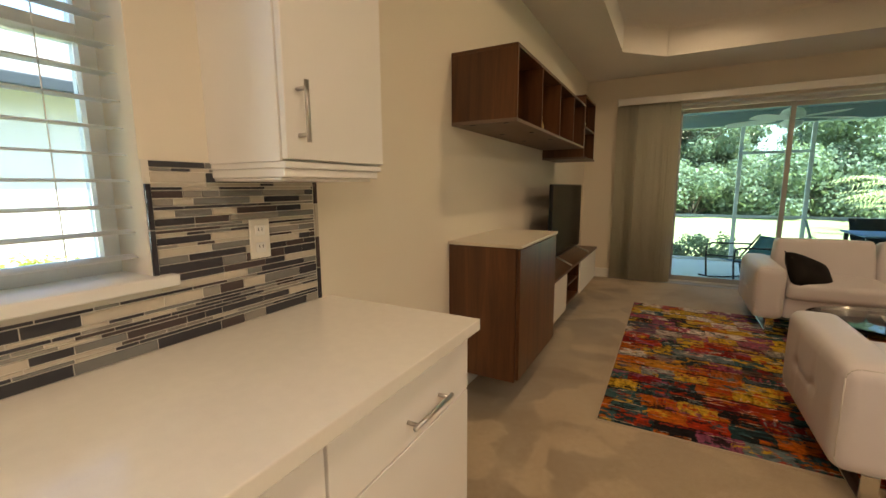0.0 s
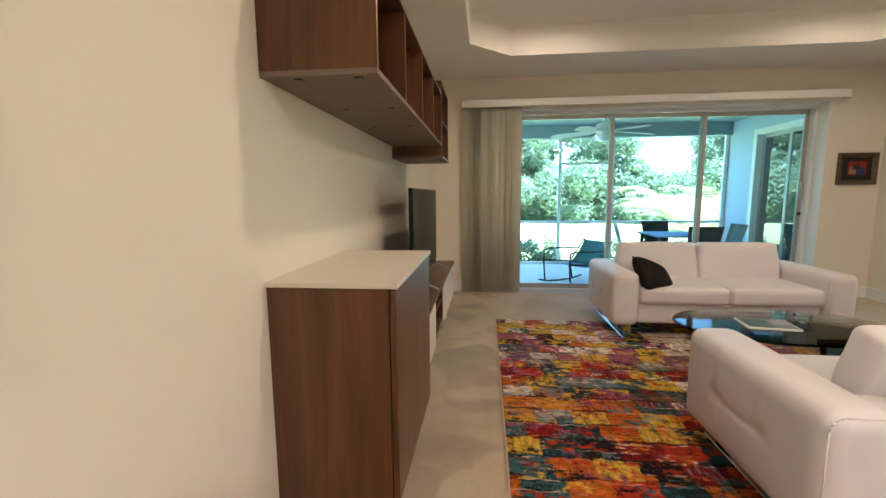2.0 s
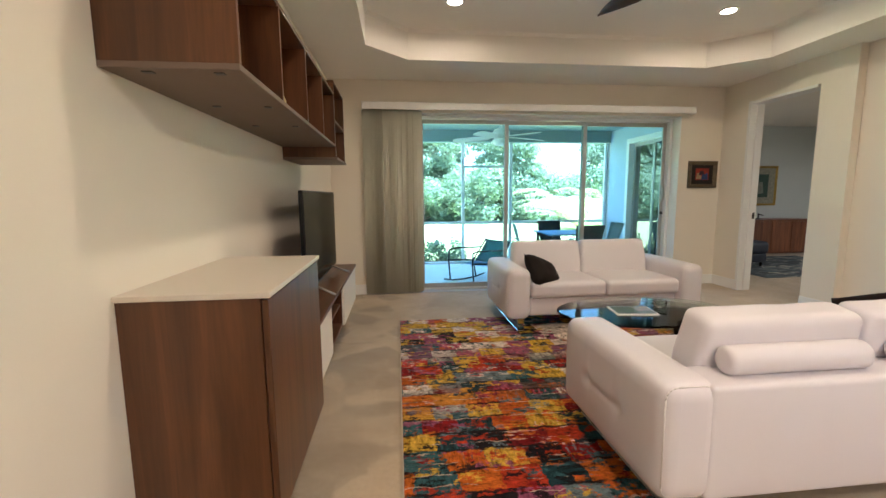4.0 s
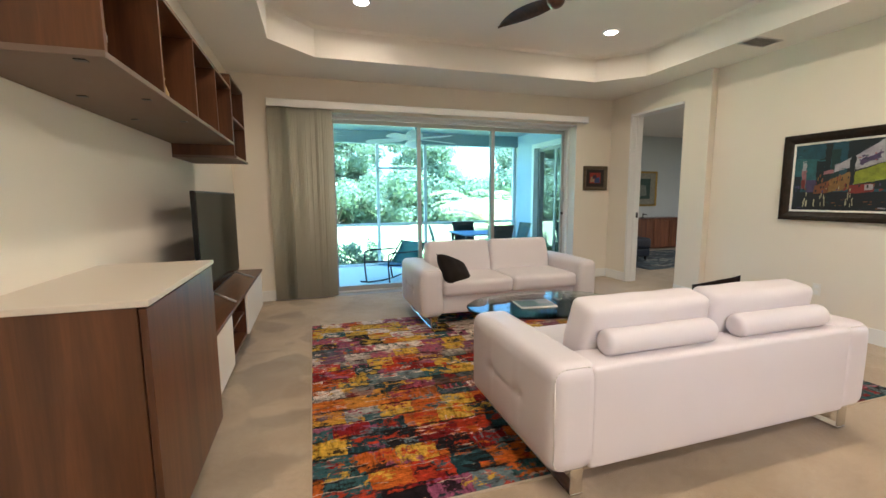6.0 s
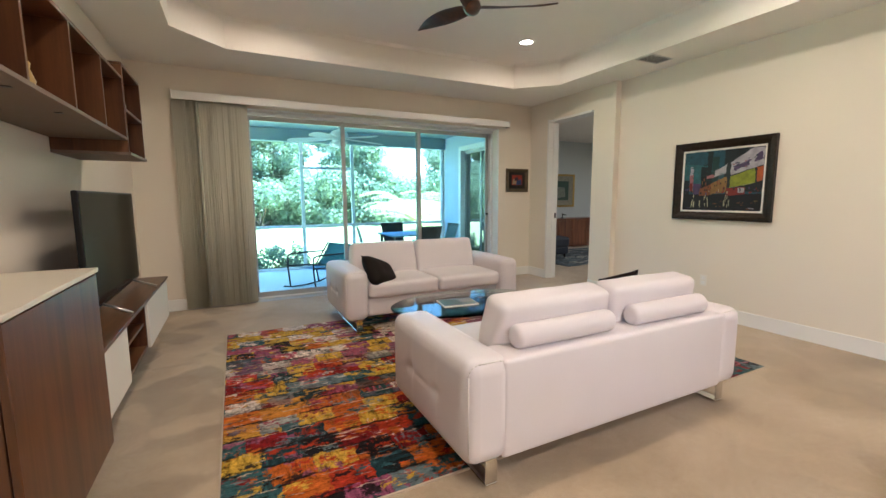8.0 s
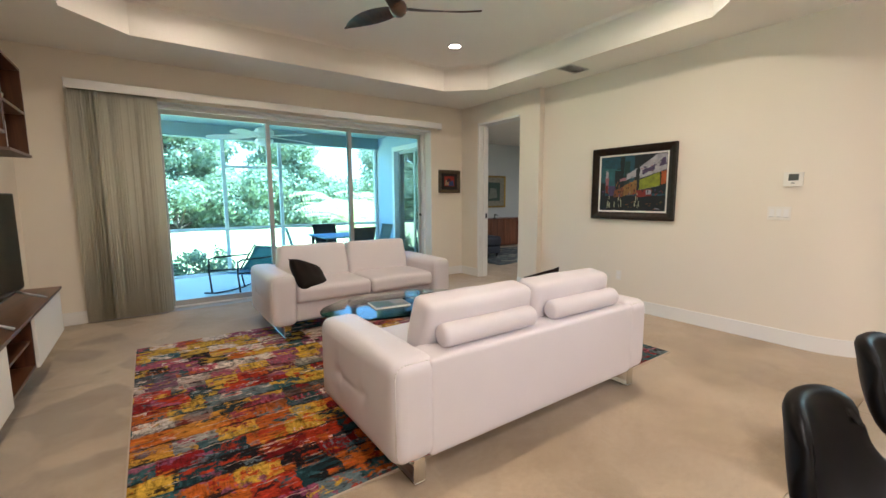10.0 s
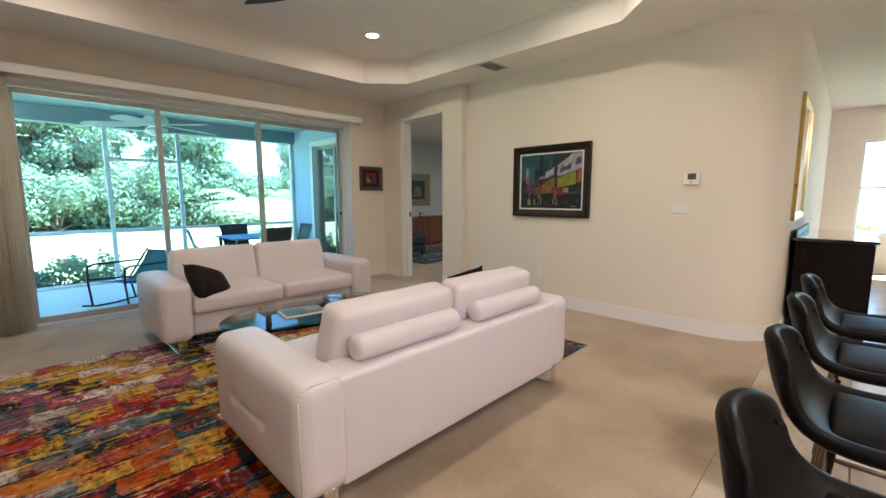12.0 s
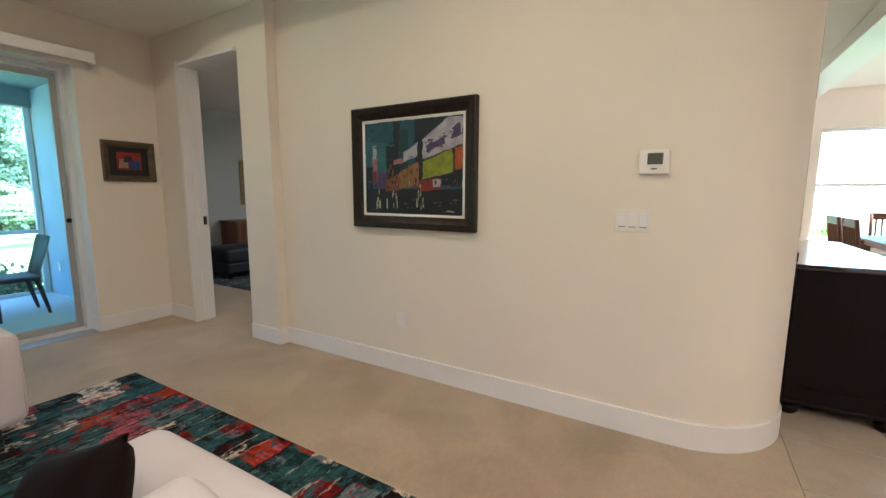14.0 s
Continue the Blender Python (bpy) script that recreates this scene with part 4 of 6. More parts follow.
for k, ang in enumerate((-31, 103, 222)):
    bl = bmesh.new()
    rows = []
    for i in range(15):
        u = i / 14
        r = 0.05 + 0.62 * u
        w = 0.035 * (1 - u) + 0.044 * math.sin(math.pi * min(1, u * 1.05)) ** 0.8 + 0.006
        tw = radians(34 - 22 * u)
        off = 0.05 * math.sin(u * 2.4)
        rows.append([bl.verts.new((r, off + s * w * math.cos(tw), 2.765 + 0.015 * u + s * w * math.sin(tw) + 0.012 * (1 - s * s))) for s in (-1, -0.5, 0, 0.5, 1)])
    for a, b2 in zip(rows, rows[1:]):
        for j in range(4):
            bl.faces.new((a[j], a[j + 1], b2[j + 1], b2[j]))
    bmesh.ops.solidify(bl, geom=bl.faces, thickness=0.012)
    part("blade", move(bl, pose(0, 0, 0, 0, 0, ang)), FANWOOD, fan, smooth=True)

# ---- pictures ----


def flat(name, col, rough=0.5):
    return plain(name, tuple(k * 0.85 for k in col), rough, var=0.6, scale=22, fine=90, relief=0.5)


def frame_ring(w, h, f, d, d_in):
    """A mitred picture frame, standing off the wall towards -y."""
    bm = bmesh.new()
    outer0 = [(-w / 2, -h / 2), (w / 2, -h / 2), (w / 2, h / 2), (-w / 2, h / 2)]

    def ring(k, y):
        return [bm.verts.new((x - math.copysign(k, x), y, z - math.copysign(k, z))) for x, z in outer0]
    rs = [ring(0, 0), ring(0, -d * 0.85), ring(f * 0.12, -d), ring(f * 0.45, -d * 0.93), ring(f * 0.75, -d * 0.65), ring(f, -d_in), ring(f, 0)]
    for a, b2 in zip(rs, rs[1:]):
        for i in range(4):
            j = (i + 1) % 4
            bm.faces.new((a[i], a[j], b2[j], b2[i]))
    return bm


def polygon(pts, y):
    bm = bmesh.new()
    bm.faces.new([bm.verts.new((x, y, z)) for x, z in pts])
    return bm


pw, ph = 0.975, 0.815
bp = thing("painting", pose(RX, 3.565, 1.447, 0, 0, -90), "framed night city street painting with bright billboards", "painting")
part("frame", frame_ring(pw, ph, 0.085, 0.045, 0.012), FRAME_DARK, bp, "dark carved wooden frame")
part("liner", frame_ring(pw - 0.165, ph - 0.165, 0.016, 0.018, 0.012), WHITE_LAM, bp, "white inner liner")
cw, ch = pw - 0.2, ph - 0.2
PA = {k: flat("paint_" + k, c) for k, c in {
    "sky": (0.02, 0.10, 0.14), "dusk": (0.04, 0.17, 0.19), "tower": (0.008, 0.016, 0.022), "haze": (0.012, 0.05, 0.05), "street": (0.008, 0.010, 0.014), "red": (0.30, 0.03, 0.025),
    "rust": (0.30, 0.09, 0.03), "gold": (0.36, 0.19, 0.05), "white": (0.56, 0.53, 0.58), "violet": (0.10, 0.06, 0.16), "lime": (0.34, 0.40, 0.02), "orange": (0.55, 0.12, 0.02), "pink": (0.48, 0.20, 0.22), "glow": (0.75, 0.66, 0.40)}.items()}


DAB = random.Random(17)


def dab(kind, pts, layer):
    """A patch of paint with a ragged outline."""
    out = []
    for (u0, v0), (u1, v1) in zip(pts, pts[1:] + pts[:1]):
        n = max(1, int(math.hypot(u1 - u0, v1 - v0) / 0.03))
        for i in range(n):
            u, v = u0 + (u1 - u0) * i / n, v0 + (v1 - v0) * i / n
            j = 0.007 if n > 1 else 0.002
            out.append((min(1, max(0, u + DAB.uniform(-j, j))), min(1, max(0, v + DAB.uniform(-j, j)))))
    part("paint_patch", polygon([((u - 0.5) * cw, (v - 0.5) * ch) for u, v in out], -0.010 - layer * 0.0006), PA[kind], bp)


def quad(u0, v0, u1, v1):
    return [(u0, v0), (u1, v0), (u1, v1), (u0, v1)]


dab("sky", quad(0, 0, 1, 1), 0)
dab("dusk", [(0.0, 0.30), (0.35, 0.38), (0.45, 0.75), (0.0, 0.80)], 1)
for u0, v0, u1, v1, k in ((0.32, 0.3, 0.385, 0.99, "tower"), (0.385, 0.3, 0.475, 0.90, "haze"), (0.24, 0.3, 0.32, 0.74, "tower"), (0.54, 0.3, 1.0, 1.0, "tower"), (0.0, 0.2, 0.085, 0.52, "tower"), (0.14, 0.2, 0.25, 0.46, "violet")):
    dab(k, quad(u0, v0, u1, v1), 2)
dab("street", quad(0, 0, 1, 0.27), 3)
dab("pink", quad(0.085, 0.33, 0.135, 0.62), 3)
dab("white", quad(0.088, 0.60, 0.13, 0.75), 4)
dab("red", quad(0.09, 0.33, 0.13, 0.47), 4)
dab("rust", [(0.23, 0.24), (0.38, 0.26), (0.38, 0.44), (0.23, 0.37)], 4)
dab("gold", [(0.38, 0.26), (0.58, 0.31), (0.58, 0.56), (0.38, 0.45)], 5)
dab("white", [(0.42, 0.55), (0.57, 0.62), (0.57, 0.76), (0.42, 0.66)], 5)
dab("pink", [(0.32, 0.53), (0.42, 0.55), (0.42, 0.60), (0.32, 0.58)], 5)
dab("red", [(0.58, 0.24), (0.80, 0.27), (0.80, 0.38), (0.58, 0.36)], 5)
dab("white", quad(0.72, 0.29, 0.80, 0.37), 6)
dab("white", [(0.62, 0.58), (1.0, 0.72), (1.0, 0.985), (0.86, 0.99), (0.62, 0.78)], 5)
dab("violet", [(0.66, 0.65), (0.84, 0.73), (0.83, 0.82), (0.74, 0.75), (0.67, 0.74)], 6)
dab("violet", [(0.90, 0.78), (0.99, 0.81), (0.98, 0.93), (0.92, 0.90)], 6)
dab("lime", [(0.62, 0.37), (0.91, 0.44), (0.91, 0.675), (0.62, 0.56)], 6)
dab("orange", [(0.93, 0.46), (1.0, 0.475), (1.0, 0.70), (0.93, 0.68)], 6)
rnd = random.Random(3)
for i in range(46):
    if i < 20:
        u, v, k = 0.62 + i * 0.0155, 0.565 + i * 0.0065 + (0 if i % 2 else 0.004), "white"
    elif i < 34:
        u, v, k = 0.62 + (i - 20) * 0.021, 0.37 + (i - 20) * 0.0055, "white"
    else:
        u, v, k = rnd.choice([0.13, 0.16, 0.22, 0.31, 0.34, 0.52, 0.57, 0.60]) + rnd.uniform(-0.012, 0.012), rnd.uniform(0.04, 0.22), "glow"
    s = 0.006 if i < 34 else 0.008
    dab(k, quad(u, v, u + s, v + s * (1.1 if i < 34 else 7)), 8)
for u in (0.13, 0.16, 0.24, 0.35, 0.56, 0.62):
    dab("glow", quad(u, rnd.uniform(0.03, 0.08), u + 0.012, rnd.uniform(0.15, 0.2)), 9)
dab("white", [(0.86, 0.035), (0.93, 0.03), (0.93, 0.04), (0.86, 0.05)], 9)

# loose strokes: lit windows, crowds and wet reflections
for i in range(120):
    u = rnd.uniform(0.02, 0.98)
    if i < 34:
        v, k, w, h = rnd.uniform(0.24, 0.34), rnd.choice(("rust", "red", "tower", "glow", "violet")), rnd.uniform(0.008, 0.022), rnd.uniform(0.02, 0.06)
    elif i < 60:
        v, k, w, h = rnd.uniform(0.02, 0.20), rnd.choice(("rust", "tower", "haze", "violet", "gold")), rnd.uniform(0.006, 0.05), rnd.uniform(0.006, 0.016)
    elif i < 84:
        u = rnd.uniform(0.24, 0.58)
        v, k, w, h = rnd.uniform(0.28, 0.50), rnd.choice(("tower", "rust", "red", "tower", "gold")), rnd.uniform(0.006, 0.014), rnd.uniform(0.03, 0.08)
    elif i < 104:
        u = rnd.uniform(0.63, 0.97)
        v = 0.60 + (u - 0.62) * 0.38 + rnd.uniform(0.02, 0.16)
        k, w, h = rnd.choice(("violet", "haze", "violet", "pink")), rnd.uniform(0.012, 0.03), rnd.uniform(0.012, 0.03)
    else:
        u = rnd.uniform(0.02, 0.52)
        v, k, w, h = rnd.uniform(0.5, 0.95), rnd.choice(("dusk", "sky", "haze")), rnd.uniform(0.02, 0.06), rnd.uniform(0.01, 0.03)
        k = "haze" if 0.3 < u < 0.5 else k
    dab(k, [(u, v), (u + w, v + h * 0.2), (u + w * 0.9, v + h), (u - w * 0.1, v + h * 0.8)], 7)

sp = thing("small_picture", pose(4.15, BY, 1.56), "small red and blue abstract picture in a brown frame", "picture")
part("frame", frame_ring(0.43, 0.37, 0.055, 0.03, 0.010), wood("bronze_frame", (0.05, 0.035, 0.015), (0.15, 0.11, 0.055), 0.4, 'X', 20), sp)
part("mat", polygon([(-0.16, -0.13), (0.16, -0.13), (0.16, 0.13), (-0.16, 0.13)], -0.008), flat("black_mat", (0.012, 0.010, 0.009)), sp)
for k, pts in enumerate(([(-0.10, -0.075), (0.10, -0.075), (0.10, 0.085), (-0.10, 0.085)], [(-0.02, -0.07), (0.09, -0.07), (0.08, 0.02), (0.0, 0.0)], [(-0.09, -0.06), (-0.01, -0.06), (-0.02, 0.03), (-0.08, 0.02)], [(-0.05, -0.01), (0.03, 0.0), (0.02, 0.05), (-0.04, 0.05)])):
    part("print", polygon(pts, -0.009 - k * 0.0008), flat("print_%s" % "abcd"[k], [(0.45, 0.035, 0.02), (0.03, 0.08, 0.25), (0.55, 0.38, 0.20), (0.06, 0.02, 0.05)][k]), sp)

mi = thing("wall_mirror", pose(5.58, CY - R, 1.615), "tall mirror in a gilt frame on the wall", "mirror")
part("frame", frame_ring(0.96, 1.13, 0.075, 0.03, 0.012), GOLD, mi, "gilt moulded frame")
part("glass", polygon([(-0.41, -0.50), (0.41, -0.50), (0.41, 0.50), (-0.41, 0.50)], -0.010), MIRROR, mi, "mirror glass")

# ---- coffee table ----
ct = thing("coffee_table", pose(1.73, 3.97, 0.011), "oval glass coffee table with dark legs on the rug", "coffee table")
ov = bmesh.new()
n = 64
prof = [(0.985, 0.392), (1.0, 0.397), (1.0, 0.402), (0.985, 0.407)]
rings = [[ov.verts.new((0.66 * k * math.cos(2 * math.pi * i / n), 0.41 * k * math.sin(2 * math.pi * i / n), z)) for i in range(n)] for k, z in prof]
for a, b2 in zip(rings, rings[1:]):
    for i in range(n):
        ov.faces.new((a[i], a[(i + 1) % n], b2[(i + 1) % n], b2[i]))
ov.faces.new(rings[0])
ov.faces.new(rings[-1])
part("tabletop", ov, TABLE_GLASS, ct, "clear green-edged glass top")
for x, y in ((-0.40, 0.0), (0.40, 0.13), (0.40, -0.13)):
    lg = bmesh.new()
    cyl_between(lg, (x * 1.05, y, 0.0), (x * 0.8, y * 0.8, 0.392), 0.018, 14, 0.022)
    part("leg", lg, DARK_WOOD, ct, "dark wooden leg", smooth=True)
mg = thing("magazine", pose(1.62, 3.93, 0.4185, 0, 0, -8), "glossy magazine with a garden cover on the glass table", "magazine")
part("pages", box(-0.15, 0.15, -0.11, 0.11, 0, 0.012, 0.002, 1), WHITE_LAM, mg)
for k, (q, c) in enumerate((((-0.14, 0.14, -0.10, 0.10), (0.20, 0.24, 0.22)), ((-0.13, 0.02, -0.06, 0.09), (0.05, 0.10, 0.05)), ((0.03, 0.13, -0.02, 0.08), (0.50, 0.42, 0.38)), ((-0.10, 0.0, -0.095, -0.07), (0.05, 0.04, 0.05)))):
    part("cover_print", box(*q, 0.012 + k * 0.0004, 0.0126 + k * 0.0004), flat("cover_%s" % "abcd"[k], c, 0.3), mg)
gd = thing("glass_dish", pose(1.90, 4.02, 0.4185), "small clear glass dish on the coffee table", "dish")
part("bowl", cyl(0.035, 0.05, pose(0, 0, 0.025), 24, 0.055), TABLE_GLASS, gd, smooth=True)

# ---- pillows ----


def pillow(m, size, label, mat):
    bm = bmesh.new()
    n = 14
    grids = []
    for s in (1, -1):
        g = []
        for i in range(n + 1):
            row = []
            for j in range(n + 1):
                u, v = -1 + 2 * i / n, -1 + 2 * j / n
                pin = 1 - 0.07 * (1 - u * u) * abs(v) - 0.07 * (1 - v * v) * abs(u)
                th = 0.40 * size * ((1 - u ** 4) * (1 - v ** 4)) ** 0.55
                th += 0.012 * noise.noise((u * 2.3, v * 2.3, s * 3 + size)) * (1 - u * u) * (1 - v * v)
                row.append(bm.verts.new((u * size / 2 * pin, v * size / 2 * pin, s * th * 0.55)))
            g.append(row)
        for i in range(n):
            for j in range(n):
                bm.faces.new((g[i][j], g[i + 1][j], g[i + 1][j + 1], g[i][j + 1]))
    bmesh.ops.remove_doubles(bm, verts=bm.verts, dist=1e-4)
    t = thing("throw_pillow", m, label, "pillow")
    part("cover", bm, mat, t, smooth=True)


PIL = plain("black_satin", (0.012, 0.008, 0.006), 0.6, var=0.25, scale=8, fine=300, relief=0.3, spec=0.15)
pillow(pose(1.30, 4.96, 0.525, 42, 22, 24), 0.39, "black throw pillow leaning on the sofa armrest", PIL)
pillow(pose(2.48, 3.07, 0.575, 0, -62, 0) @ pose(0, 0, 0, 0, 0, 24), 0.33, "dark brown throw pillow on the sofa seat", plain("brown_satin", (0.009, 0.004, 0.0035), 0.7, var=0.25, relief=0.3, spec=0.1))

# ---- things on the shelves ----
va1 = thing("silver_vase", pose(-0.63, 2.49, 1.673), "small mottled silver glass ornament on the shelf", "vase")
bm = bmesh.new()
prof = [(0.0, 0.0), (0.025, 0.0), (0.04, 0.03), (0.045, 0.065), (0.036, 0.10), (0.018, 0.125), (0.022, 0.14), (0.0, 0.14)]


def lathe(prof, n=24):
    bm = bmesh.new()
    vs = [[bm.verts.new((r * math.cos(2 * math.pi * i / n), r * math.sin(2 * math.pi * i / n), z)) for i in range(n)] for r, z in prof]
    for a, b2 in zip(vs, vs[1:]):
        for i in range(n):
            bm.faces.new((a[i], a[(i + 1) % n], b2[(i + 1) % n], b2[i]))
    bmesh.ops.remove_doubles(bm, verts=bm.verts, dist=1e-5)
    return bm


part("body", lathe(prof), plain("mercury_glass", (0.6, 0.6, 0.57), 0.2, 0.7, var=0.5, scale=40), va1, smooth=True)
fg = thing("figurine", pose(-0.62, 3.02, 1.673), "small golden ceramic ornament on the shelf", "ornament")
part("body", lathe([(0, 0), (0.03, 0), (0.034, 0.03), (0.02, 0.07), (0.024, 0.09), (0.0, 0.12)]), plain("ochre_glaze", (0.5, 0.33, 0.12), 0.3, var=0.3), fg, smooth=True)
bw = thing("small_bowl", pose(-0.66, 4.62, 1.858), "pale green ceramic bowl on the tall shelf", "bowl")
part("body", lathe([(0, 0), (0.03, 0), (0.05, 0.04), (0.055, 0.07), (0.045, 0.07), (0.0, 0.02)]), plain("celadon_glaze", (0.42, 0.45, 0.33), 0.25, var=0.2), bw, smooth=True)
for k in range(3):
    bk = thing("book", pose(-0.72, 4.62 + k * 0.034, 1.583), "teal-green hardback book standing on the shelf", "book", "books on the tall shelf")
    part("cover", box(-0.09, 0.09, 0, 0.030, 0, 0.235 - 0.015 * k, 0.002, 1), plain("book_cloth_%s" % "abc"[k], [(0.03, 0.09, 0.08), (0.05, 0.12, 0.11), (0.02, 0.05, 0.05)][k], 0.6), bk)
    part("page_block", box(-0.086, 0.0905, 0.004, 0.026, 0.004, 0.228 - 0.015 * k), WHITE_LAM, bk)
rc = thing("remote_control", pose(-0.62, 3.42, 0.6155, 0, 0, 12), "black remote control on the TV bench", "remote")
part("case", box(-0.02, 0.02, -0.08, 0.08, 0, 0.014, 0.004, 2), PLASTIC_BLACK, rc)

# ---- bar stools ----


def make_stool(m):
    s = thing("bar_stool", m, "black leather bucket counter stool on dark metal sled legs", "stool", "row of counter stools")
    prof = [(-0.41, 0.585), (-0.395, 0.612), (-0.34, 0.622), (-0.25, 0.618), (-0.15, 0.610), (-0.07, 0.612), (-0.015, 0.632), (0.022, 0.672), (0.045, 0.718), (0.060, 0.765), (0.070, 0.81), (0.074, 0.838), (0.080, 0.85)]
    n, rows_n, th = 16, 26, 0.040
    py, pz = np.array([p[0] for p in prof]), np.array([p[1] for p in prof])
    along = np.concatenate(([0], np.cumsum(np.hypot(np.diff(py), np.diff(pz)))))
    at = np.linspace(0, along[-1], rows_n)
    py, pz = np.interp(at, along, py), np.interp(at, along, pz)
    for _ in range(3):
        py[1:-1] = (py[:-2] + 2 * py[1:-1] + py[2:]) / 4
        pz[1:-1] = (pz[:-2] + 2 * pz[1:-1] + pz[2:]) / 4
    grid = np.zeros((rows_n, n + 1, 3))
    for k in range(rows_n):
        u = k / (rows_n - 1)
        back = max(0.0, min(1.0, (pz[k] - 0.614) / 0.21))
        hw = 0.185 + 0.03 * math.sin(math.pi * min(1.0, 0.2 + 0.8 * u)) - 0.035 * max(0.0, (pz[k] - 0.74) / 0.11) ** 2
        for i in range(n + 1):
            w = -1 + 2 * i / n
            z = 0.625 + (pz[k] - 0.625) * (1 - 0.20 * abs(w) ** 4 * back)
            grid[k, i] = (w * hw, py[k] - (0.25 + 0.75 * back) * 0.055 * w * w * min(1.0, u * 2), z + (1 - back) * 0.03 * w * w * min(1.0, u * 4))
    nrm = np.cross(np.gradient(grid, axis=1), np.gradient(grid, axis=0))
    nrm /= np.linalg.norm(nrm, axis=2)[..., None]
    shell = bmesh.new()
    rim = [(k, 0) for k in range(rows_n)] + [(rows_n - 1, i) for i in range(1, n + 1)] + [(k, n) for k in range(rows_n - 2, -1, -1)] + [(0, i) for i in range(n - 1, 0, -1)]
    front = [[shell.verts.new(grid[k, i] + nrm[k, i] * th / 2) for i in range(n + 1)] for k in range(rows_n)]
    rear = [[shell.verts.new(grid[k, i] - nrm[k, i] * th / 2) for i in range(n + 1)] for k in range(rows_n)]
    for g in (front, rear):
        for k in range(rows_n - 1):
            for i in range(n):
                shell.faces.new((g[k][i], g[k][i + 1], g[k + 1][i + 1], g[k + 1][i]))
    loops = [[front[k][i] for k, i in rim]]
    out = []
    for k, i in rim:
        du = grid[k, i] - grid[min(max(k, 3), rows_n - 4), min(max(i, 3), n - 3)]
        out.append(du / np.linalg.norm(du))
    out = np.array(out)
    for _ in range(4):
        out = (np.roll(out, 1, 0) + 2 * out + np.roll(out, -1, 0)) / 4
    for _ in range(2):
        out = (np.roll(out, 1, 0) + 2 * out + np.roll(out, -1, 0)) / 4
    out /= np.linalg.norm(out, axis=1)[:, None]
    for f in (0.35, 0.0, -0.35):
        loops.append([shell.verts.new(grid[k, i] + nrm[k, i] * th * f + d * th * 0.5 * math.cos(f * 2.4)) for (k, i), d in zip(rim, out)])
    loops.append([rear[k][i] for k, i in rim])
    for a, b2 in zip(loops, loops[1:]):
        for q in range(len(rim)):
            r = (q + 1) % len(rim)
            shell.faces.new((a[q], a[r], b2[r], b2[q]))
    part("seat_shell", shell, BLACK_LEATHER, s, smooth=True)
    pad = soft_box(0.36, 0.32, 0.035, 0.017, (0, 0, 0.012))
    part("seat_pad", move(pad, pose(0, -0.23, 0.638)), BLACK_LEATHER, s, smooth=True)
    for sx in (-1, 1):
        x = sx * 0.205
        part("leg", tube([(sx * 0.13, -0.33, 0.585), (x, -0.40, 0.012), (x, -0.035, 0.012), (sx * 0.13, -0.08, 0.585)], 0.011, 10), STOOL_METAL, s, "dark bronze metal sled leg", smooth=True)
    part("footrest", tube([(-0.19, -0.375, 0.2), (0.19, -0.375, 0.2)], 0.010), STOOL_METAL, s, smooth=True)
    part("stretcher", tube([(-0.205, -0.04, 0.012), (0.205, -0.04, 0.012)], 0.010), STOOL_METAL, s, smooth=True)
    return s


STOOL_METAL = plain("stool_bronze", (0.16, 0.12, 0.09), 0.35, 0.9, var=0.1)
first = make_stool(pose(3.06, 1.13, 0))
for x in (2.45, 1.82, 1.19):
    copy_thing(first, pose(x, 1.13, 0))

# ---- sideboard and dining room ----
sb = thing("sideboard", pose(5.17, 0.89, 0), "dark espresso wood sideboard with a polished top against the wall", "sideboard")
part("body", box(0.02, 1.5, 0.02, 0.52, 0.085, 0.865, 0.003, 1), DARK_WOOD, sb)
part("top", box(0.0, 1.54, -0.015, 0.55, 0.868, 0.895, 0.006, 2), plain("polished_top", (0.03, 0.018, 0.014), 0.05, var=0.1, relief=0.0, coat=1.0), sb, "mirror-polished dark top")
part("base_moulding", box(0.005, 1.52, 0.005, 0.535, 0.07, 0.10, 0.008, 2), DARK_WOOD, sb)
part("gallery", box(0.03, 1.5, 0.515, 0.545, 0.895, 0.96, 0.01, 2), DARK_WOOD, sb)
bm = bmesh.new()
for a in ((0.012, 0.02, 0.02, 0.09, 0.10, 0.865), (0.012, 0.02, 0.45, 0.52, 0.10, 0.865), (0.012, 0.02, 0.09, 0.45, 0.10, 0.18), (0.012, 0.02, 0.09, 0.45, 0.79, 0.865)):
    add_box(bm, *a)
part("side_frame", bm, DARK_WOOD, sb)
for x in (0.07, 1.45):
    for y in (0.06, 0.48):
        part("foot", lathe([(0, 0), (0.035, 0), (0.05, 0.02), (0.05, 0.045), (0.03, 0.07), (0, 0.07)]), DARK_WOOD, sb, smooth=True, m=pose(x, y, 0))
for x in (0.40, 0.77, 1.14):
    part("door", box(x - 0.18, x + 0.18, 0.0, 0.02, 0.12, 0.84, 0.004, 1), DARK_WOOD, sb)

dt = thing("dining_table", pose(8.55, -0.42, 0), "cherry wood dining table laid for a meal", "table")
part("tabletop", box(-1.0, 1.0, -0.52, 0.52, 0.725, 0.755, 0.008, 2), CHERRY, dt)
part("apron", box(-0.88, 0.88, -0.42, 0.42, 0.65, 0.725), CHERRY, dt)
for x in (-0.86, 0.86):
    for y in (-0.40, 0.40):
        part("leg", box(x - 0.05, x + 0.05, y - 0.05, y + 0.05, 0, 0.725, 0.006, 1), CHERRY, dt)


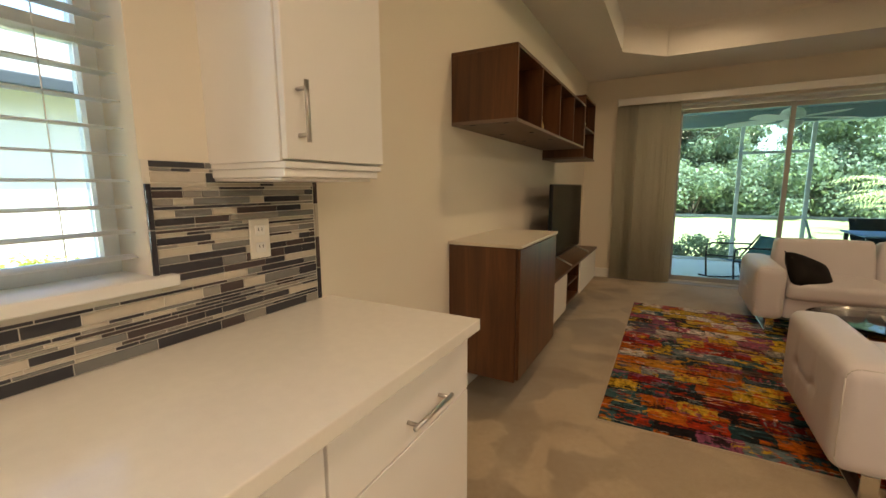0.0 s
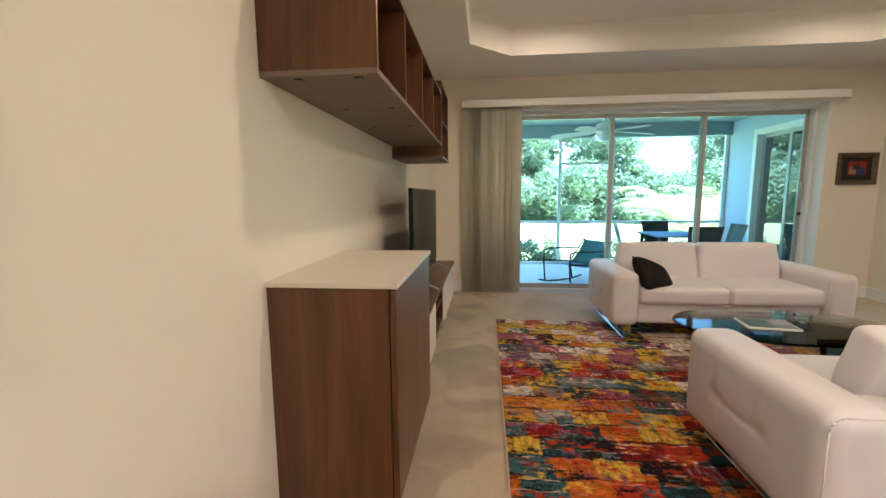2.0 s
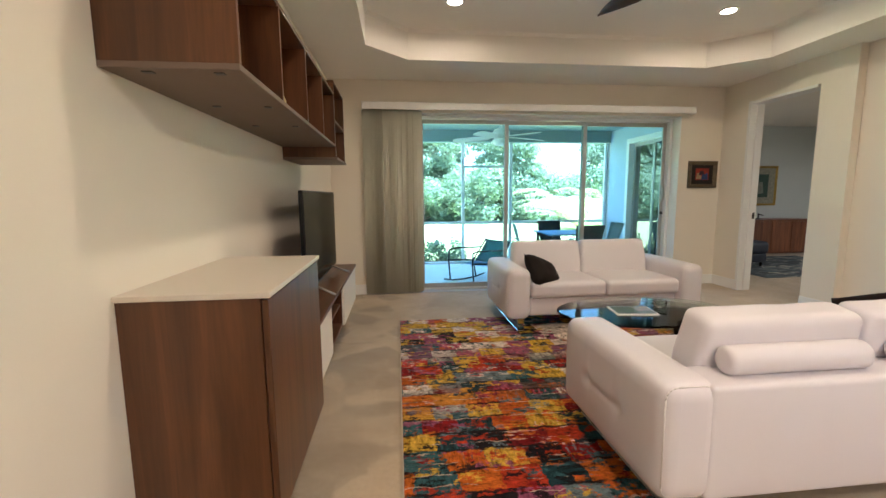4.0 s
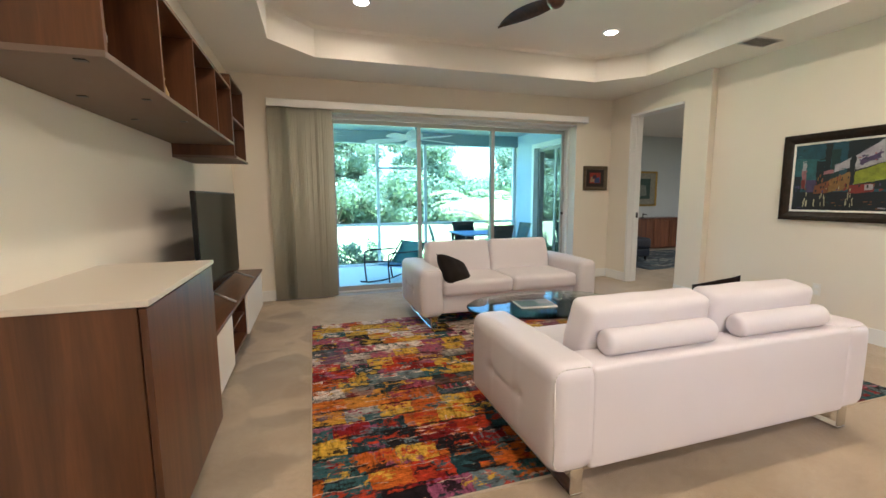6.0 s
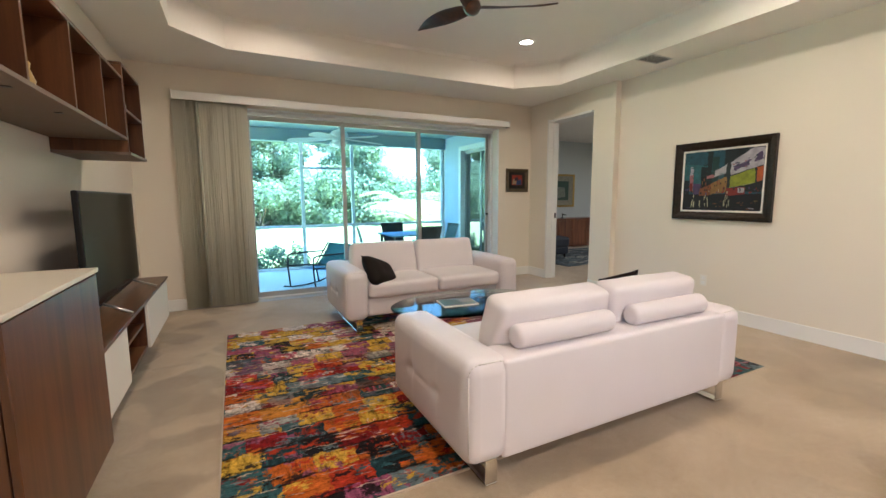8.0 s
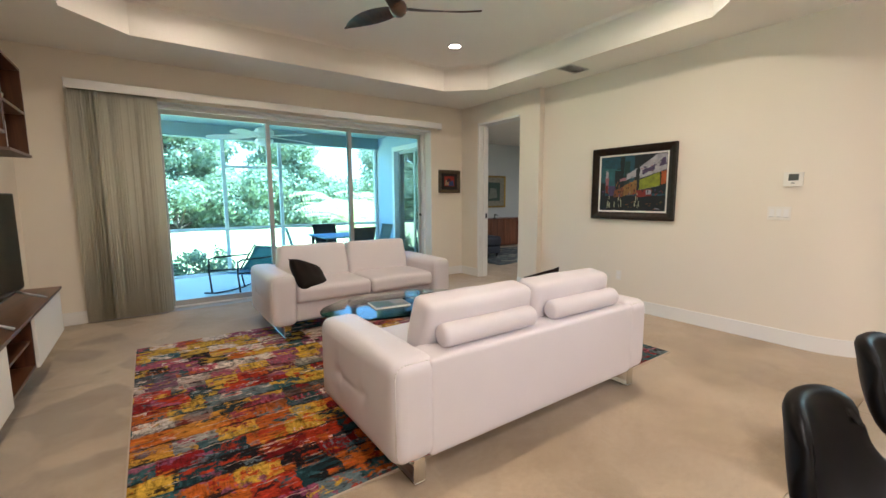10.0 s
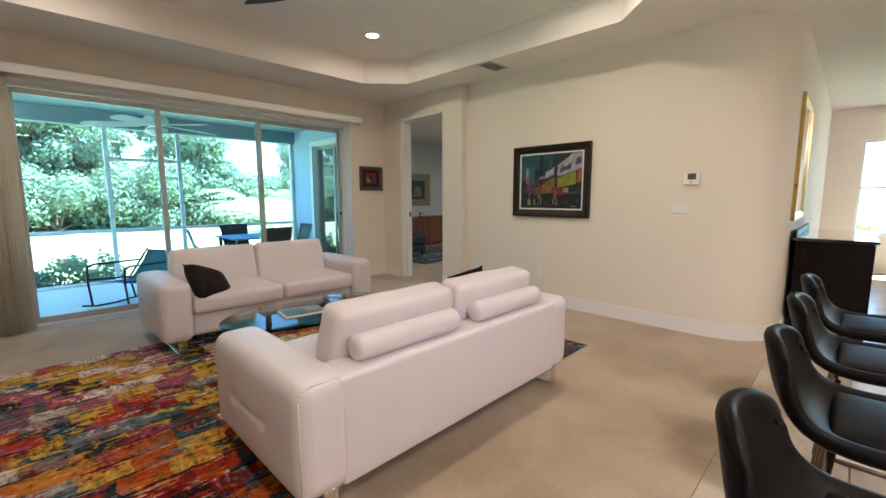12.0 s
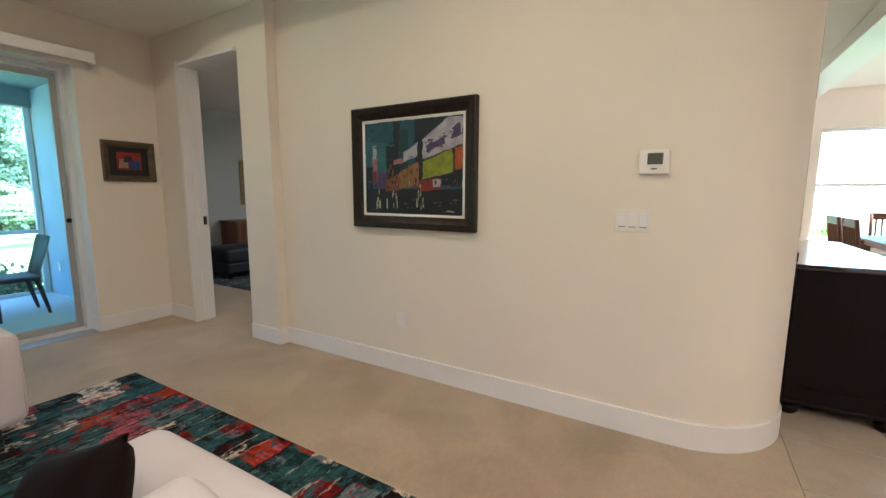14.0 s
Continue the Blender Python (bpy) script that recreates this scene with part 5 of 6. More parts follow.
def dining_chair(m):
    c = thing("dining_chair", m, "cherry wood slat-back dining chair with a pale seat", "chair", "dining chairs")
    part("seat", box(-0.22, 0.22, -0.21, 0.21, 0.43, 0.455, 0.008, 2), CHERRY, c)
    part("cushion", move(soft_box(0.41, 0.39, 0.045, 0.02, (0, 0, 0.01)), pose(0, 0, 0.477)), plain("seat_linen", (0.5, 0.46, 0.38), 0.9), c, smooth=True)
    for x in (-0.2, 0.2):
        part("leg", box(x - 0.02, x + 0.02, -0.2, -0.16, 0, 0.43, 0.004, 1), CHERRY, c)
        post = bmesh.new()
        cyl_between(post, (x, 0.24, 0.0), (x, 0.19, 0.45), 0.02, 8)
        cyl_between(post, (x, 0.19, 0.45), (x, 0.27, 1.03), 0.02, 8)
        part("back_post", post, CHERRY, c, smooth=True)
    part("top_rail", box(-0.2, 0.2, 0.25, 0.275, 0.94, 1.03, 0.006, 1), CHERRY, c)
    part("lower_rail", box(-0.2, 0.2, 0.205, 0.225, 0.56, 0.60, 0.004, 1), CHERRY, c)
    for k in range(6):
        x = -0.15 + k * 0.06
        sl = bmesh.new()
        cyl_between(sl, (x, 0.213, 0.59), (x, 0.262, 0.95), 0.011, 6)
        part("slat", sl, CHERRY, c)
    return c


ch = dining_chair(pose(8.05, 0.22, 0))
for m in (pose(8.62, 0.22, 0), pose(9.75, -0.42, 0, 0, 0, -90), pose(8.1, -1.08, 0, 0, 0, 180), pose(8.8, -1.08, 0, 0, 0, 180)):
    copy_thing(ch, m)
PLATE = lathe([(0, 0), (0.07, 0), (0.13, 0.012), (0.13, 0.016), (0.07, 0.005), (0, 0.005)])
plate_me = finish(PLATE, "plate_disc", WHITE_LAM, True)
GOB = finish(lathe([(0, 0), (0.035, 0.0), (0.005, 0.006), (0.005, 0.09), (0.035, 0.13), (0.03, 0.19)]), "goblet_body", GLASS, True)
for x, y in ((8.05, -0.08), (8.62, -0.08), (8.1, -0.76), (8.8, -0.76), (9.35, -0.42)):
    pl = thing("dinner_plate", pose(x, y, 0.755), "white dinner plate on the dining table", "plate", "place settings")
    piece("disc", plate_me, pl, Matrix.Identity(4))
    gb = thing("wine_glass", pose(x + 0.17, y + (0.05 if y < -0.4 else -0.05), 0.755), "clear stemmed wine glass on the dining table", "glass", "table glasses")
    piece("goblet", GOB, gb, Matrix.Identity(4))
chd = thing("chandelier", pose(8.55, -1.0, 0), "brass multi-arm chandelier over the dining table", "chandelier")
part("rod", cyl(0.01, 0.6, pose(0, 0, 2.443)), GOLD, chd)
part("hub", lathe([(0, 1.72), (0.03, 1.75), (0.05, 1.85), (0.03, 2.0), (0.02, 2.15), (0, 2.15)]), GOLD, chd, smooth=True)
for k in range(6):
    a = k * math.pi / 3 + 0.3
    pts = [(math.cos(a) * r, math.sin(a) * r, z) for r, z in ((0.03, 1.9), (0.15, 1.80), (0.28, 1.78), (0.38, 1.84), (0.40, 1.92))]
    arm = part("arm", tube(pts, 0.008, 8), GOLD, chd, smooth=True)
    part("bulb", lathe([(0, 1.93), (0.016, 1.935), (0.026, 1.97), (0.014, 2.02), (0, 2.035)], 14), LAMP_GLOW, arm, "lit bulb", smooth=True, m=pose(math.cos(a) * 0.40, math.sin(a) * 0.40, 0))
for k, (y0, y1, z0, z1) in enumerate(DWIN):
    w = thing("window_%d" % (k + 2), pose(0, 0, 0), "tall white-framed dining room window", "window", kind="structure")
    bm = bmesh.new()
    for a in ((10.28, 10.34, y0, y0 + 0.03, z0, z1), (10.28, 10.34, y1 - 0.03, y1, z0, z1), (10.28, 10.34, y0 + 0.03, y1 - 0.03, z0, z0 + 0.04), (10.28, 10.34, y0 + 0.03, y1 - 0.03, z1 - 0.04, z1), (10.285, 10.335, y0 + 0.03, y1 - 0.03, 1.39, 1.43)):
        add_box(bm, *a)
    part("window_frame", bm, WHITE_ALU, w)
    g = part("pane", box(10.308, 10.312, y0 + 0.03, y1 - 0.03, z0 + 0.04, z1 - 0.04), PANE, w)
    g.visible_shadow = False
    part("window_sill", box(10.17, 10.28, y0 - 0.02, y1 + 0.02, z0 - 0.025, z0 + 0.001, 0.004, 1), TRIM, w)

# ---- side room ----
cr = thing("credenza", pose(7.75, 9.25, 0), "low cherry wood credenza against the side room wall", "cabinet")
part("body", box(-0.95, 0.95, -0.24, 0.24, 0.03, 0.72, 0.003, 1), CHERRY, cr)
part("top", box(-0.98, 0.98, -0.26, 0.25, 0.72, 0.75, 0.004, 1), CHERRY, cr)
for k in range(4):
    part("door", box(-0.93 + k * 0.467, -0.475 + k * 0.467, -0.258, -0.24, 0.06, 0.70, 0.004, 1), CHERRY, cr)
ot = thing("ottoman", pose(6.05, 7.95, 0.012), "navy upholstered ottoman on the side room rug", "ottoman")
part("cushion", move(soft_box(0.66, 0.66, 0.22, 0.06, (0, 0, 0.02)), pose(0, 0, 0.33)), NAVY, ot, smooth=True)
part("base", move(soft_box(0.62, 0.62, 0.16, 0.03), pose(0, 0, 0.15)), NAVY, ot, smooth=True)
for x in (-0.25, 0.25):
    for y in (-0.25, 0.25):
        part("foot", cyl(0.02, 0.07, pose(x, y, 0.035), 12), DARK_WOOD, ot)


def muted_rug():
    m, t, b = nodes_of("muted_rug")
    v = nd(t, "ShaderNodeTexVoronoi", Scale=1.0)
    n = nd(t, "ShaderNodeTexNoise", Scale=16.0, Detail=6.0)
    p = coords(t, scale=(5.5, 11, 1))
    t.links.new(p, v.inputs["Vector"])
    t.links.new(coords(t), n.inputs["Vector"])
    c = ramp(t, v.outputs["Color"], [(0.2, (0.03, 0.04, 0.045)), (0.42, (0.16, 0.18, 0.17)), (0.58, (0.07, 0.10, 0.11)), (0.75, (0.36, 0.34, 0.28))], 'CONSTANT')
    c = mix(t, ramp(t, n.outputs[0], [(0.48, 0.0), (0.54, 0.9)]), c, (0.05, 0.06, 0.065))
    t.links.new(c, b.inputs["Base Color"])
    b.inputs["Roughness"].default_value = 0.95
    return m


r2 = thing("side_rug", pose(6.8, 7.75, 0), "dark grey-green patterned rug in the side room", "rug")
part("carpet_face", box(-1.3, 1.3, -1.0, 1.0, 0.0, 0.011, 0.003, 1), muted_rug(), r2)
rp = thing("side_room_picture", pose(7.75, 9.5, 1.46), "framed green garden print with a wide cream mat", "picture")
part("frame", frame_ring(1.0, 0.86, 0.045, 0.03, 0.010), GOLD, rp)
part("mat", polygon([(-0.46, -0.39), (0.46, -0.39), (0.46, 0.39), (-0.46, 0.39)], -0.008), flat("cream_mat", (0.45, 0.42, 0.30)), rp)
part("print", polygon([(-0.30, -0.25), (0.30, -0.25), (0.30, 0.25), (-0.30, 0.25)], -0.009), flat("garden_print", (0.05, 0.11, 0.08)), rp)
part("print", polygon([(-0.12, -0.2), (0.2, -0.16), (0.16, 0.08), (-0.05, 0.1)], -0.010), flat("garden_print_light", (0.30, 0.32, 0.25)), rp)
tl = thing("desk_ornament", pose(7.55, 9.15, 0.75), "small black metal ornament on the credenza", "ornament")
part("stem", lathe([(0, 0), (0.05, 0), (0.05, 0.015), (0.012, 0.02), (0.012, 0.12), (0.0, 0.12)]), BLACK_METAL, tl, smooth=True)
part("arm", tube([(0, 0, 0.10), (0.12, 0, 0.08)], 0.012), BLACK_METAL, tl, smooth=True)

# ---- lanai ----
scn = thing("screen_enclosure", pose(0, 9.6, 0), "white aluminium screen frame along the lanai edge", "screen")
for x in (-2.9, -0.9, 1.24, 2.24, 4.31):
    part("post", box(x - 0.03, x + 0.03, -0.03, 0.03, -0.12, 2.37, 0.003, 1), WHITE_ALU, scn)
for x0, x1 in ((-2.87, -0.93), (-0.87, 1.21), (1.27, 2.21), (2.27, 4.28)):
    part("rail", box(x0, x1, -0.022, 0.022, 0.715, 0.765, 0.003, 1), WHITE_ALU, scn)
    part("rail", box(x0, x1, -0.022, 0.022, -0.12, -0.07, 0.003, 1), WHITE_ALU, scn)
part("rail", box(1.27, 2.21, -0.022, 0.022, 1.86, 1.91, 0.003, 1), WHITE_ALU, scn)
d3 = thing("door_3", pose(0, 0, 0), "white-framed sliding glass door from the lanai to the side room", "sliding door", kind="structure")
ly0, ly1, lz0, lz1 = LDOOR
bm = bmesh.new()
for a in ((4.335, 4.50, ly0, ly0 + 0.09, lz0, lz1), (4.335, 4.50, ly1 - 0.09, ly1, lz0, lz1), (4.335, 4.50, ly0 + 0.09, ly1 - 0.09, lz1 - 0.09, lz1), (4.36, 4.50, ly0 + 0.09, ly1 - 0.09, lz0, lz0 + 0.03)):
    add_box(bm, *a, 0.003, 1)
part("door_frame", bm, WHITE_ALU, d3)
for k, (a, b2) in enumerate(((ly0 + 0.09, 8.1), (8.04, ly1 - 0.09))):
    x = 4.41 + 0.035 * k
    pn = bmesh.new()
    for q in ((a, a + 0.05, -0.09, lz1 - 0.09), (b2 - 0.05, b2, -0.09, lz1 - 0.09), (a + 0.05, b2 - 0.05, -0.09, -0.02), (a + 0.05, b2 - 0.05, lz1 - 0.15, lz1 - 0.09)):
        add_box(pn, x, x + 0.03, *q[:2], *q[2:])
    pp = part("door_panel", pn, ALU, d3)
    g = part("pane", box(x + 0.013, x + 0.017, a + 0.05, b2 - 0.05, -0.02, lz1 - 0.15), MIRROR_PANE, pp)
    g.visible_shadow = False
lo = wall_plate("lanai_outlet", pose(4.35, 9.2, 0.28, 0, 0, -90), 0.08, 0.12, "grey weatherproof outlet cover on the lanai wall", "outlet")

TEAL = plain("teal_sling", (0.07, 0.24, 0.27), 0.7, var=0.12, fine=300, relief=0.4)
BLUE = plain("blue_sling", (0.14, 0.28, 0.46), 0.75, var=0.12, fine=300, relief=0.4)


def sling(p, q, hw, sag, mat_, parent, name):
    bm = bmesh.new()
    rows = []
    p, q = Vector(p), Vector(q)
    nrm = Vector((0, (q - p).z, -(q - p).y)).normalized()
    for i in range(9):
        u = i / 8
        c = p.lerp(q, u) + nrm * sag * math.sin(math.pi * u)
        rows.append([bm.verts.new(c + Vector((w * hw, 0, 0))) for w in (-1, -0.5, 0, 0.5, 1)])
    for a, b2 in zip(rows, rows[1:]):
        for j in range(4):
            bm.faces.new((a[j], a[j + 1], b2[j + 1], b2[j]))
    bmesh.ops.solidify(bm, geom=bm.faces, thickness=0.018)
    return part(name, bm, mat_, parent, smooth=True)


lc = thing("lanai_rocking_chair", pose(1.15, 7.68, -0.12, 0, 0, -60), "dark-framed patio rocking chair with blue sling seat", "chair")
sling((0, -0.29, 0.35), (0, 0.25, 0.30), 0.285, 0.02, BLUE, lc, "seat")
sling((0, 0.22, 0.31), (0, 0.50, 0.66), 0.295, 0.02, TEAL, lc, "backrest")
for sx in (-1, 1):
    x = sx * 0.30
    part("side_frame", tube([(x, -0.30, 0.03), (x, -0.33, 0.34), (x, -0.32, 0.53), (x, -0.25, 0.555), (x, 0.40, 0.53)], 0.013), BLACK_METAL, lc, smooth=True)
    part("back_post", tube([(x, 0.26, 0.02), (x, 0.20, 0.31), (x, 0.50, 0.68)], 0.013), BLACK_METAL, lc, smooth=True)
    part("seat_rail", tube([(x, -0.33, 0.37), (x, 0.22, 0.32)], 0.012), BLACK_METAL, lc, smooth=True)
    part("rocker", tube([(x, -0.42, 0.06), (x, -0.25, 0.022), (x, 0.0, 0.012), (x, 0.25, 0.022), (x, 0.45, 0.06)], 0.012), BLACK_METAL, lc, smooth=True)

lt = thing("lanai_table", pose(3.08, 8.62, -0.12), "blue-topped square patio table", "table")
part("tabletop", box(-0.48, 0.48, -0.48, 0.48, 0.69, 0.715, 0.006, 2), BLUE, lt)
for x in (-0.42, 0.42):
    for y in (-0.42, 0.42):
        part("leg", box(x - 0.025, x + 0.025, y - 0.025, y + 0.025, 0, 0.69, 0.003, 1), BLACK_METAL, lt)
WICKER = plain("dark_wicker", (0.025, 0.035, 0.038), 0.6, var=0.35, scale=60, fine=200, relief=0.8)
LIGHT_SLING = plain("sage_sling", (0.16, 0.26, 0.24), 0.7, var=0.1, fine=300)


def patio_chair(m, mat_, label):
    c = thing("patio_chair", m, label, "chair", "patio dining chairs")
    part("seat", box(-0.24, 0.24, -0.24, 0.22, 0.40, 0.45, 0.015, 2), WICKER, c)
    bk = bmesh.new()
    rows = [[bk.verts.new((w * (0.22 + 0.035 * u), 0.21 + 0.13 * u + 0.02 * (1 - w * w), 0.44 + 0.45 * u)) for w in (-1, -0.5, 0, 0.5, 1)] for u in (0, 0.25, 0.5, 0.75, 1)]
    for a, b2 in zip(rows, rows[1:]):
        for j in range(4):
            bk.faces.new((a[j], a[j + 1], b2[j + 1], b2[j]))
    bmesh.ops.solidify(bk, geom=bk.faces, thickness=0.03)
    part("backrest", bk, mat_, c, smooth=True)
    for x in (-0.21, 0.21):
        for y0, y1 in ((-0.21, -0.22), (0.19, 0.27)):
            lg = bmesh.new()
            cyl_between(lg, (x, y0, 0.42), (x, y1, 0.0), 0.026, 8, 0.016)
            part("leg", lg, WICKER, c, smooth=True)
    return c


patio_chair(pose(2.42, 8.72, -0.12, 0, 0, 82), LIGHT_SLING, "sage sling patio dining chair at the table")
patio_chair(pose(3.02, 9.02, -0.12, 0, 0, 4), WICKER, "dark wicker patio dining chair at the table")
patio_chair(pose(3.22, 8.22, -0.12, 0, 0, 176), WICKER, "dark wicker patio dining chair at the table")
patio_chair(pose(3.68, 8.50, -0.12, 0, 0, -92), LIGHT_SLING, "sage sling patio dining chair at the table")

lf = thing("lanai_fan", pose(1.60, 7.88, -0.125), "white five-blade patio ceiling fan with a light", "ceiling fan")
FANWHITE = plain("fan_white", (0.88, 0.89, 0.86), 0.4, var=0.05)
part("rod", cyl(0.016, 0.20, pose(0, 0, 2.59)), FANWHITE, lf)
part("canopy", cyl(0.07, 0.05, pose(0, 0, 2.70), 24, 0.05), FANWHITE, lf, smooth=True)
part("motor", lathe([(0, 2.35), (0.08, 2.355), (0.14, 2.39), (0.145, 2.44), (0.11, 2.485), (0.04, 2.51), (0, 2.51)]), FANWHITE, lf, smooth=True)
part("light_bowl", lathe([(0, 2.215), (0.07, 2.23), (0.12, 2.27), (0.13, 2.32), (0, 2.345)]), plain("opal_glass", (0.85, 0.86, 0.83), 0.3, var=0.03), lf, smooth=True)
for k in range(5):
    bl = bmesh.new()
    rows = []
    for i in range(9):
        u = i / 8
        hw = 0.068 + 0.026 * u - 0.05 * max(0, u - 0.85) / 0.15
        rows.append([(0.20 + 0.62 * u, w * hw, -0.03 * u) for w in (-1, 1)])
    vs = [[bl.verts.new(q) for q in r] for r in rows]
    for a, b2 in zip(vs, vs[1:]):
        bl.faces.new((a[0], a[1], b2[1], b2[0]))
    bmesh.ops.solidify(bl, geom=bl.faces, thickness=0.008)
    iron = box(0.10, 0.26, -0.022, 0.022, -0.006, 0.004, 0.002, 1)
    mm = pose(0, 0, 2.365, 0, 0, 12 + 72 * k) @ pose(0, 0, 0, 17, 0, 0)
    part("blade", move(bl, mm), FANWHITE, lf)
    part("blade_iron", move(iron, mm), FANWHITE, lf)

# ---- outdoors ----
bm = bmesh.new()
bmesh.ops.create_grid(bm, x_segments=2, y_segments=2, size=700, matrix=Matrix.Translation((0, 0, -0.26)))
solid("ground", bm, GRASS, "sunlit mown lawn", "lawn")
MULCH = plain("mulch", (0.10, 0.065, 0.045), 0.95, var=0.4, scale=8, fine=60, relief=0.9)
solid("mulch_bed", extrude_outline([(-30, 25.0), (-12, 24.4), (2, 25.4), (14, 24.6), (30, 25.2), (52, 24.5), (52, 42), (-30, 42)], -0.26, -0.2), MULCH, "brown mulch bed under the trees", "garden bed")
solid("mulch_strip", extrude_outline([(-6, 9.8), (4.6, 9.8), (4.6, 10.7), (2.2, 10.6), (-1, 10.8), (-6, 10.6)], -0.255, -0.215), MULCH, "mulch strip along the lanai", "garden bed")


def leaf_cloud(name, rng, blobs, n, size, mat_, lean=0.5):
    """Many small leaves on the outside of uneven clumps, turned mostly outwards."""
    tot = sum(b[3] * b[4] for b in blobs)
    co, fa = [], []
    for bx, by, bz, rx, ry, rz in blobs:
        for _ in range(max(8, int(n * rx * ry / tot))):
            d = rng.normal(size=3)
            d /= np.linalg.norm(d)
            rad = rng.uniform(0.3, 1.0) ** 0.4 * (1 + 0.16 * rng.normal())
            c = np.array((bx, by, bz)) + d * rad * np.array((rx, ry, rz))
            nrm = d + rng.normal(size=3) * lean + np.array((0, 0, 0.35))
            a = np.cross(nrm, rng.normal(size=3))
            na = np.linalg.norm(a)
            if na < 1e-6:
                continue
            a /= na
            b2 = np.cross(nrm / np.linalg.norm(nrm), a)
            s = size * rng.uniform(0.55, 1.4)
            k = len(co)
            co += [c - a * s * 0.5, c + b2 * s * 0.3, c + a * s * 0.5, c - b2 * s * 0.3]
            fa.append((k, k + 1, k + 2, k + 3))
    me = bpy.data.meshes.new(name)
    me.from_pydata([tuple(v) for v in co], [], fa)
    me.materials.append(mat_)
    return me


def make_tree(kind, h, seed, nleaf):
    rng = np.random.default_rng(seed)
    t = thing("tree", pose(0, 0, 0), "leafy green broadleaf tree in a mulch bed", "tree", "garden trees")
    trunk = bmesh.new()
    pts = [Vector((0, 0, -0.1))]
    for k in range(5):
        pts.append(pts[-1] + Vector((rng.uniform(-0.25, 0.25), rng.uniform(-0.25, 0.25), h * 0.14)))
    for k, (a, b2) in enumerate(zip(pts, pts[1:])):
        cyl_between(trunk, a, b2, 0.19 - 0.03 * k, 9, 0.16 - 0.03 * k)
    blobs = []
    for k in range(34):
        base = pts[1 + k % 5]
        ang = rng.uniform(0, 2 * math.pi)
        r = rng.uniform(0.5, 0.28 * h)
        tip = base + Vector((math.cos(ang) * r, math.sin(ang) * r, rng.uniform(-0.14, 0.36) * h * (0.4 + 0.6 * (k % 5) / 4)))
        cyl_between(trunk, base, tip, 0.05, 6, 0.012)
        s = rng.uniform(0.5, 1.0) * h * 0.13
        blobs.append((tip.x, tip.y, tip.z, s * 1.25, s * 1.25, s * 0.85))
    part("trunk", trunk, BARK, t, smooth=True)
    cr_ = new("crown", leaf_cloud("crown", rng, blobs, nleaf, 0.165, LEAF))
    cr_.parent = t
    return t


protos = [make_tree(0, 7.0, 3, 24000), make_tree(1, 8.0, 8, 26000), make_tree(2, 6.0, 14, 21000)]
rnd = random.Random(21)
spots = []
for i in range(15):
    spots.append((-13 + i * 3.5 + rnd.uniform(-0.9, 0.9), 27.2 + rnd.uniform(-0.8, 2.0)))
for i in range(11):
    spots.append((-14 + i * 5.0 + rnd.uniform(-1, 1), 33 + rnd.uniform(-1.5, 2.5)))
spots = [q for q in spots if not 8.2 < q[0] < 13.0]
for k, (x, y) in enumerate(spots):
    m = pose(x, y, -0.2, 0, 0, rnd.uniform(0, 360))
    if k < 3:
        protos[k].matrix_basis = m
    else:
        copy_thing(protos[k % 3], m)


def make_shrub(h, seed, name, label, mat_, leaf, n):
    rng = np.random.default_rng(seed)
    t = thing(name, pose(0, 0, 0), label, "shrub", "garden shrubs")
    st = bmesh.new()
    blobs = []
    for k in range(7):
        a = rng.uniform(0, 2 * math.pi)
        tip = Vector((math.cos(a) * h * 0.45, math.sin(a) * h * 0.45, h * rng.uniform(0.16, 0.72)))
        cyl_between(st, (0, 0, 0), tip, 0.02 * h, 6, 0.008 * h)
        s = h * rng.uniform(0.22, 0.36)
        blobs.append((tip.x, tip.y, tip.z, s, s, s * 0.9))
    part("stem", st, BARK, t)
    c = new("crown", leaf_cloud("crown", rng, blobs, n, leaf, mat_))
    c.parent = t
    return t


s1 = make_shrub(3.3, 5, "shrub", "dense dark green shrub under the trees", LEAF, 0.16, 9000)
for i in range(22):
    m = pose(-13 + i * 2.1 + rnd.uniform(-0.7, 0.7), 25.6 + rnd.uniform(-0.4, 0.8), -0.2, 0, 0, rnd.uniform(0, 360))
    if i == 0:
        s1.matrix_basis = m
    else:
        copy_thing(s1, m)
s2 = make_shrub(0.55, 6, "low_shrub", "low clipped green shrub beside the lanai", LEAF, 0.07, 900)
for i, x in enumerate((-1.4, -0.7, 0.0, 0.55, 1.05, 2.7, 3.3, 3.9, 4.4)):
    m = pose(x, 10.2 + rnd.uniform(-0.1, 0.12), -0.22, 0, 0, rnd.uniform(0, 360))
    if i == 0:
        s2.matrix_basis = m
    else:
        copy_thing(s2, m)


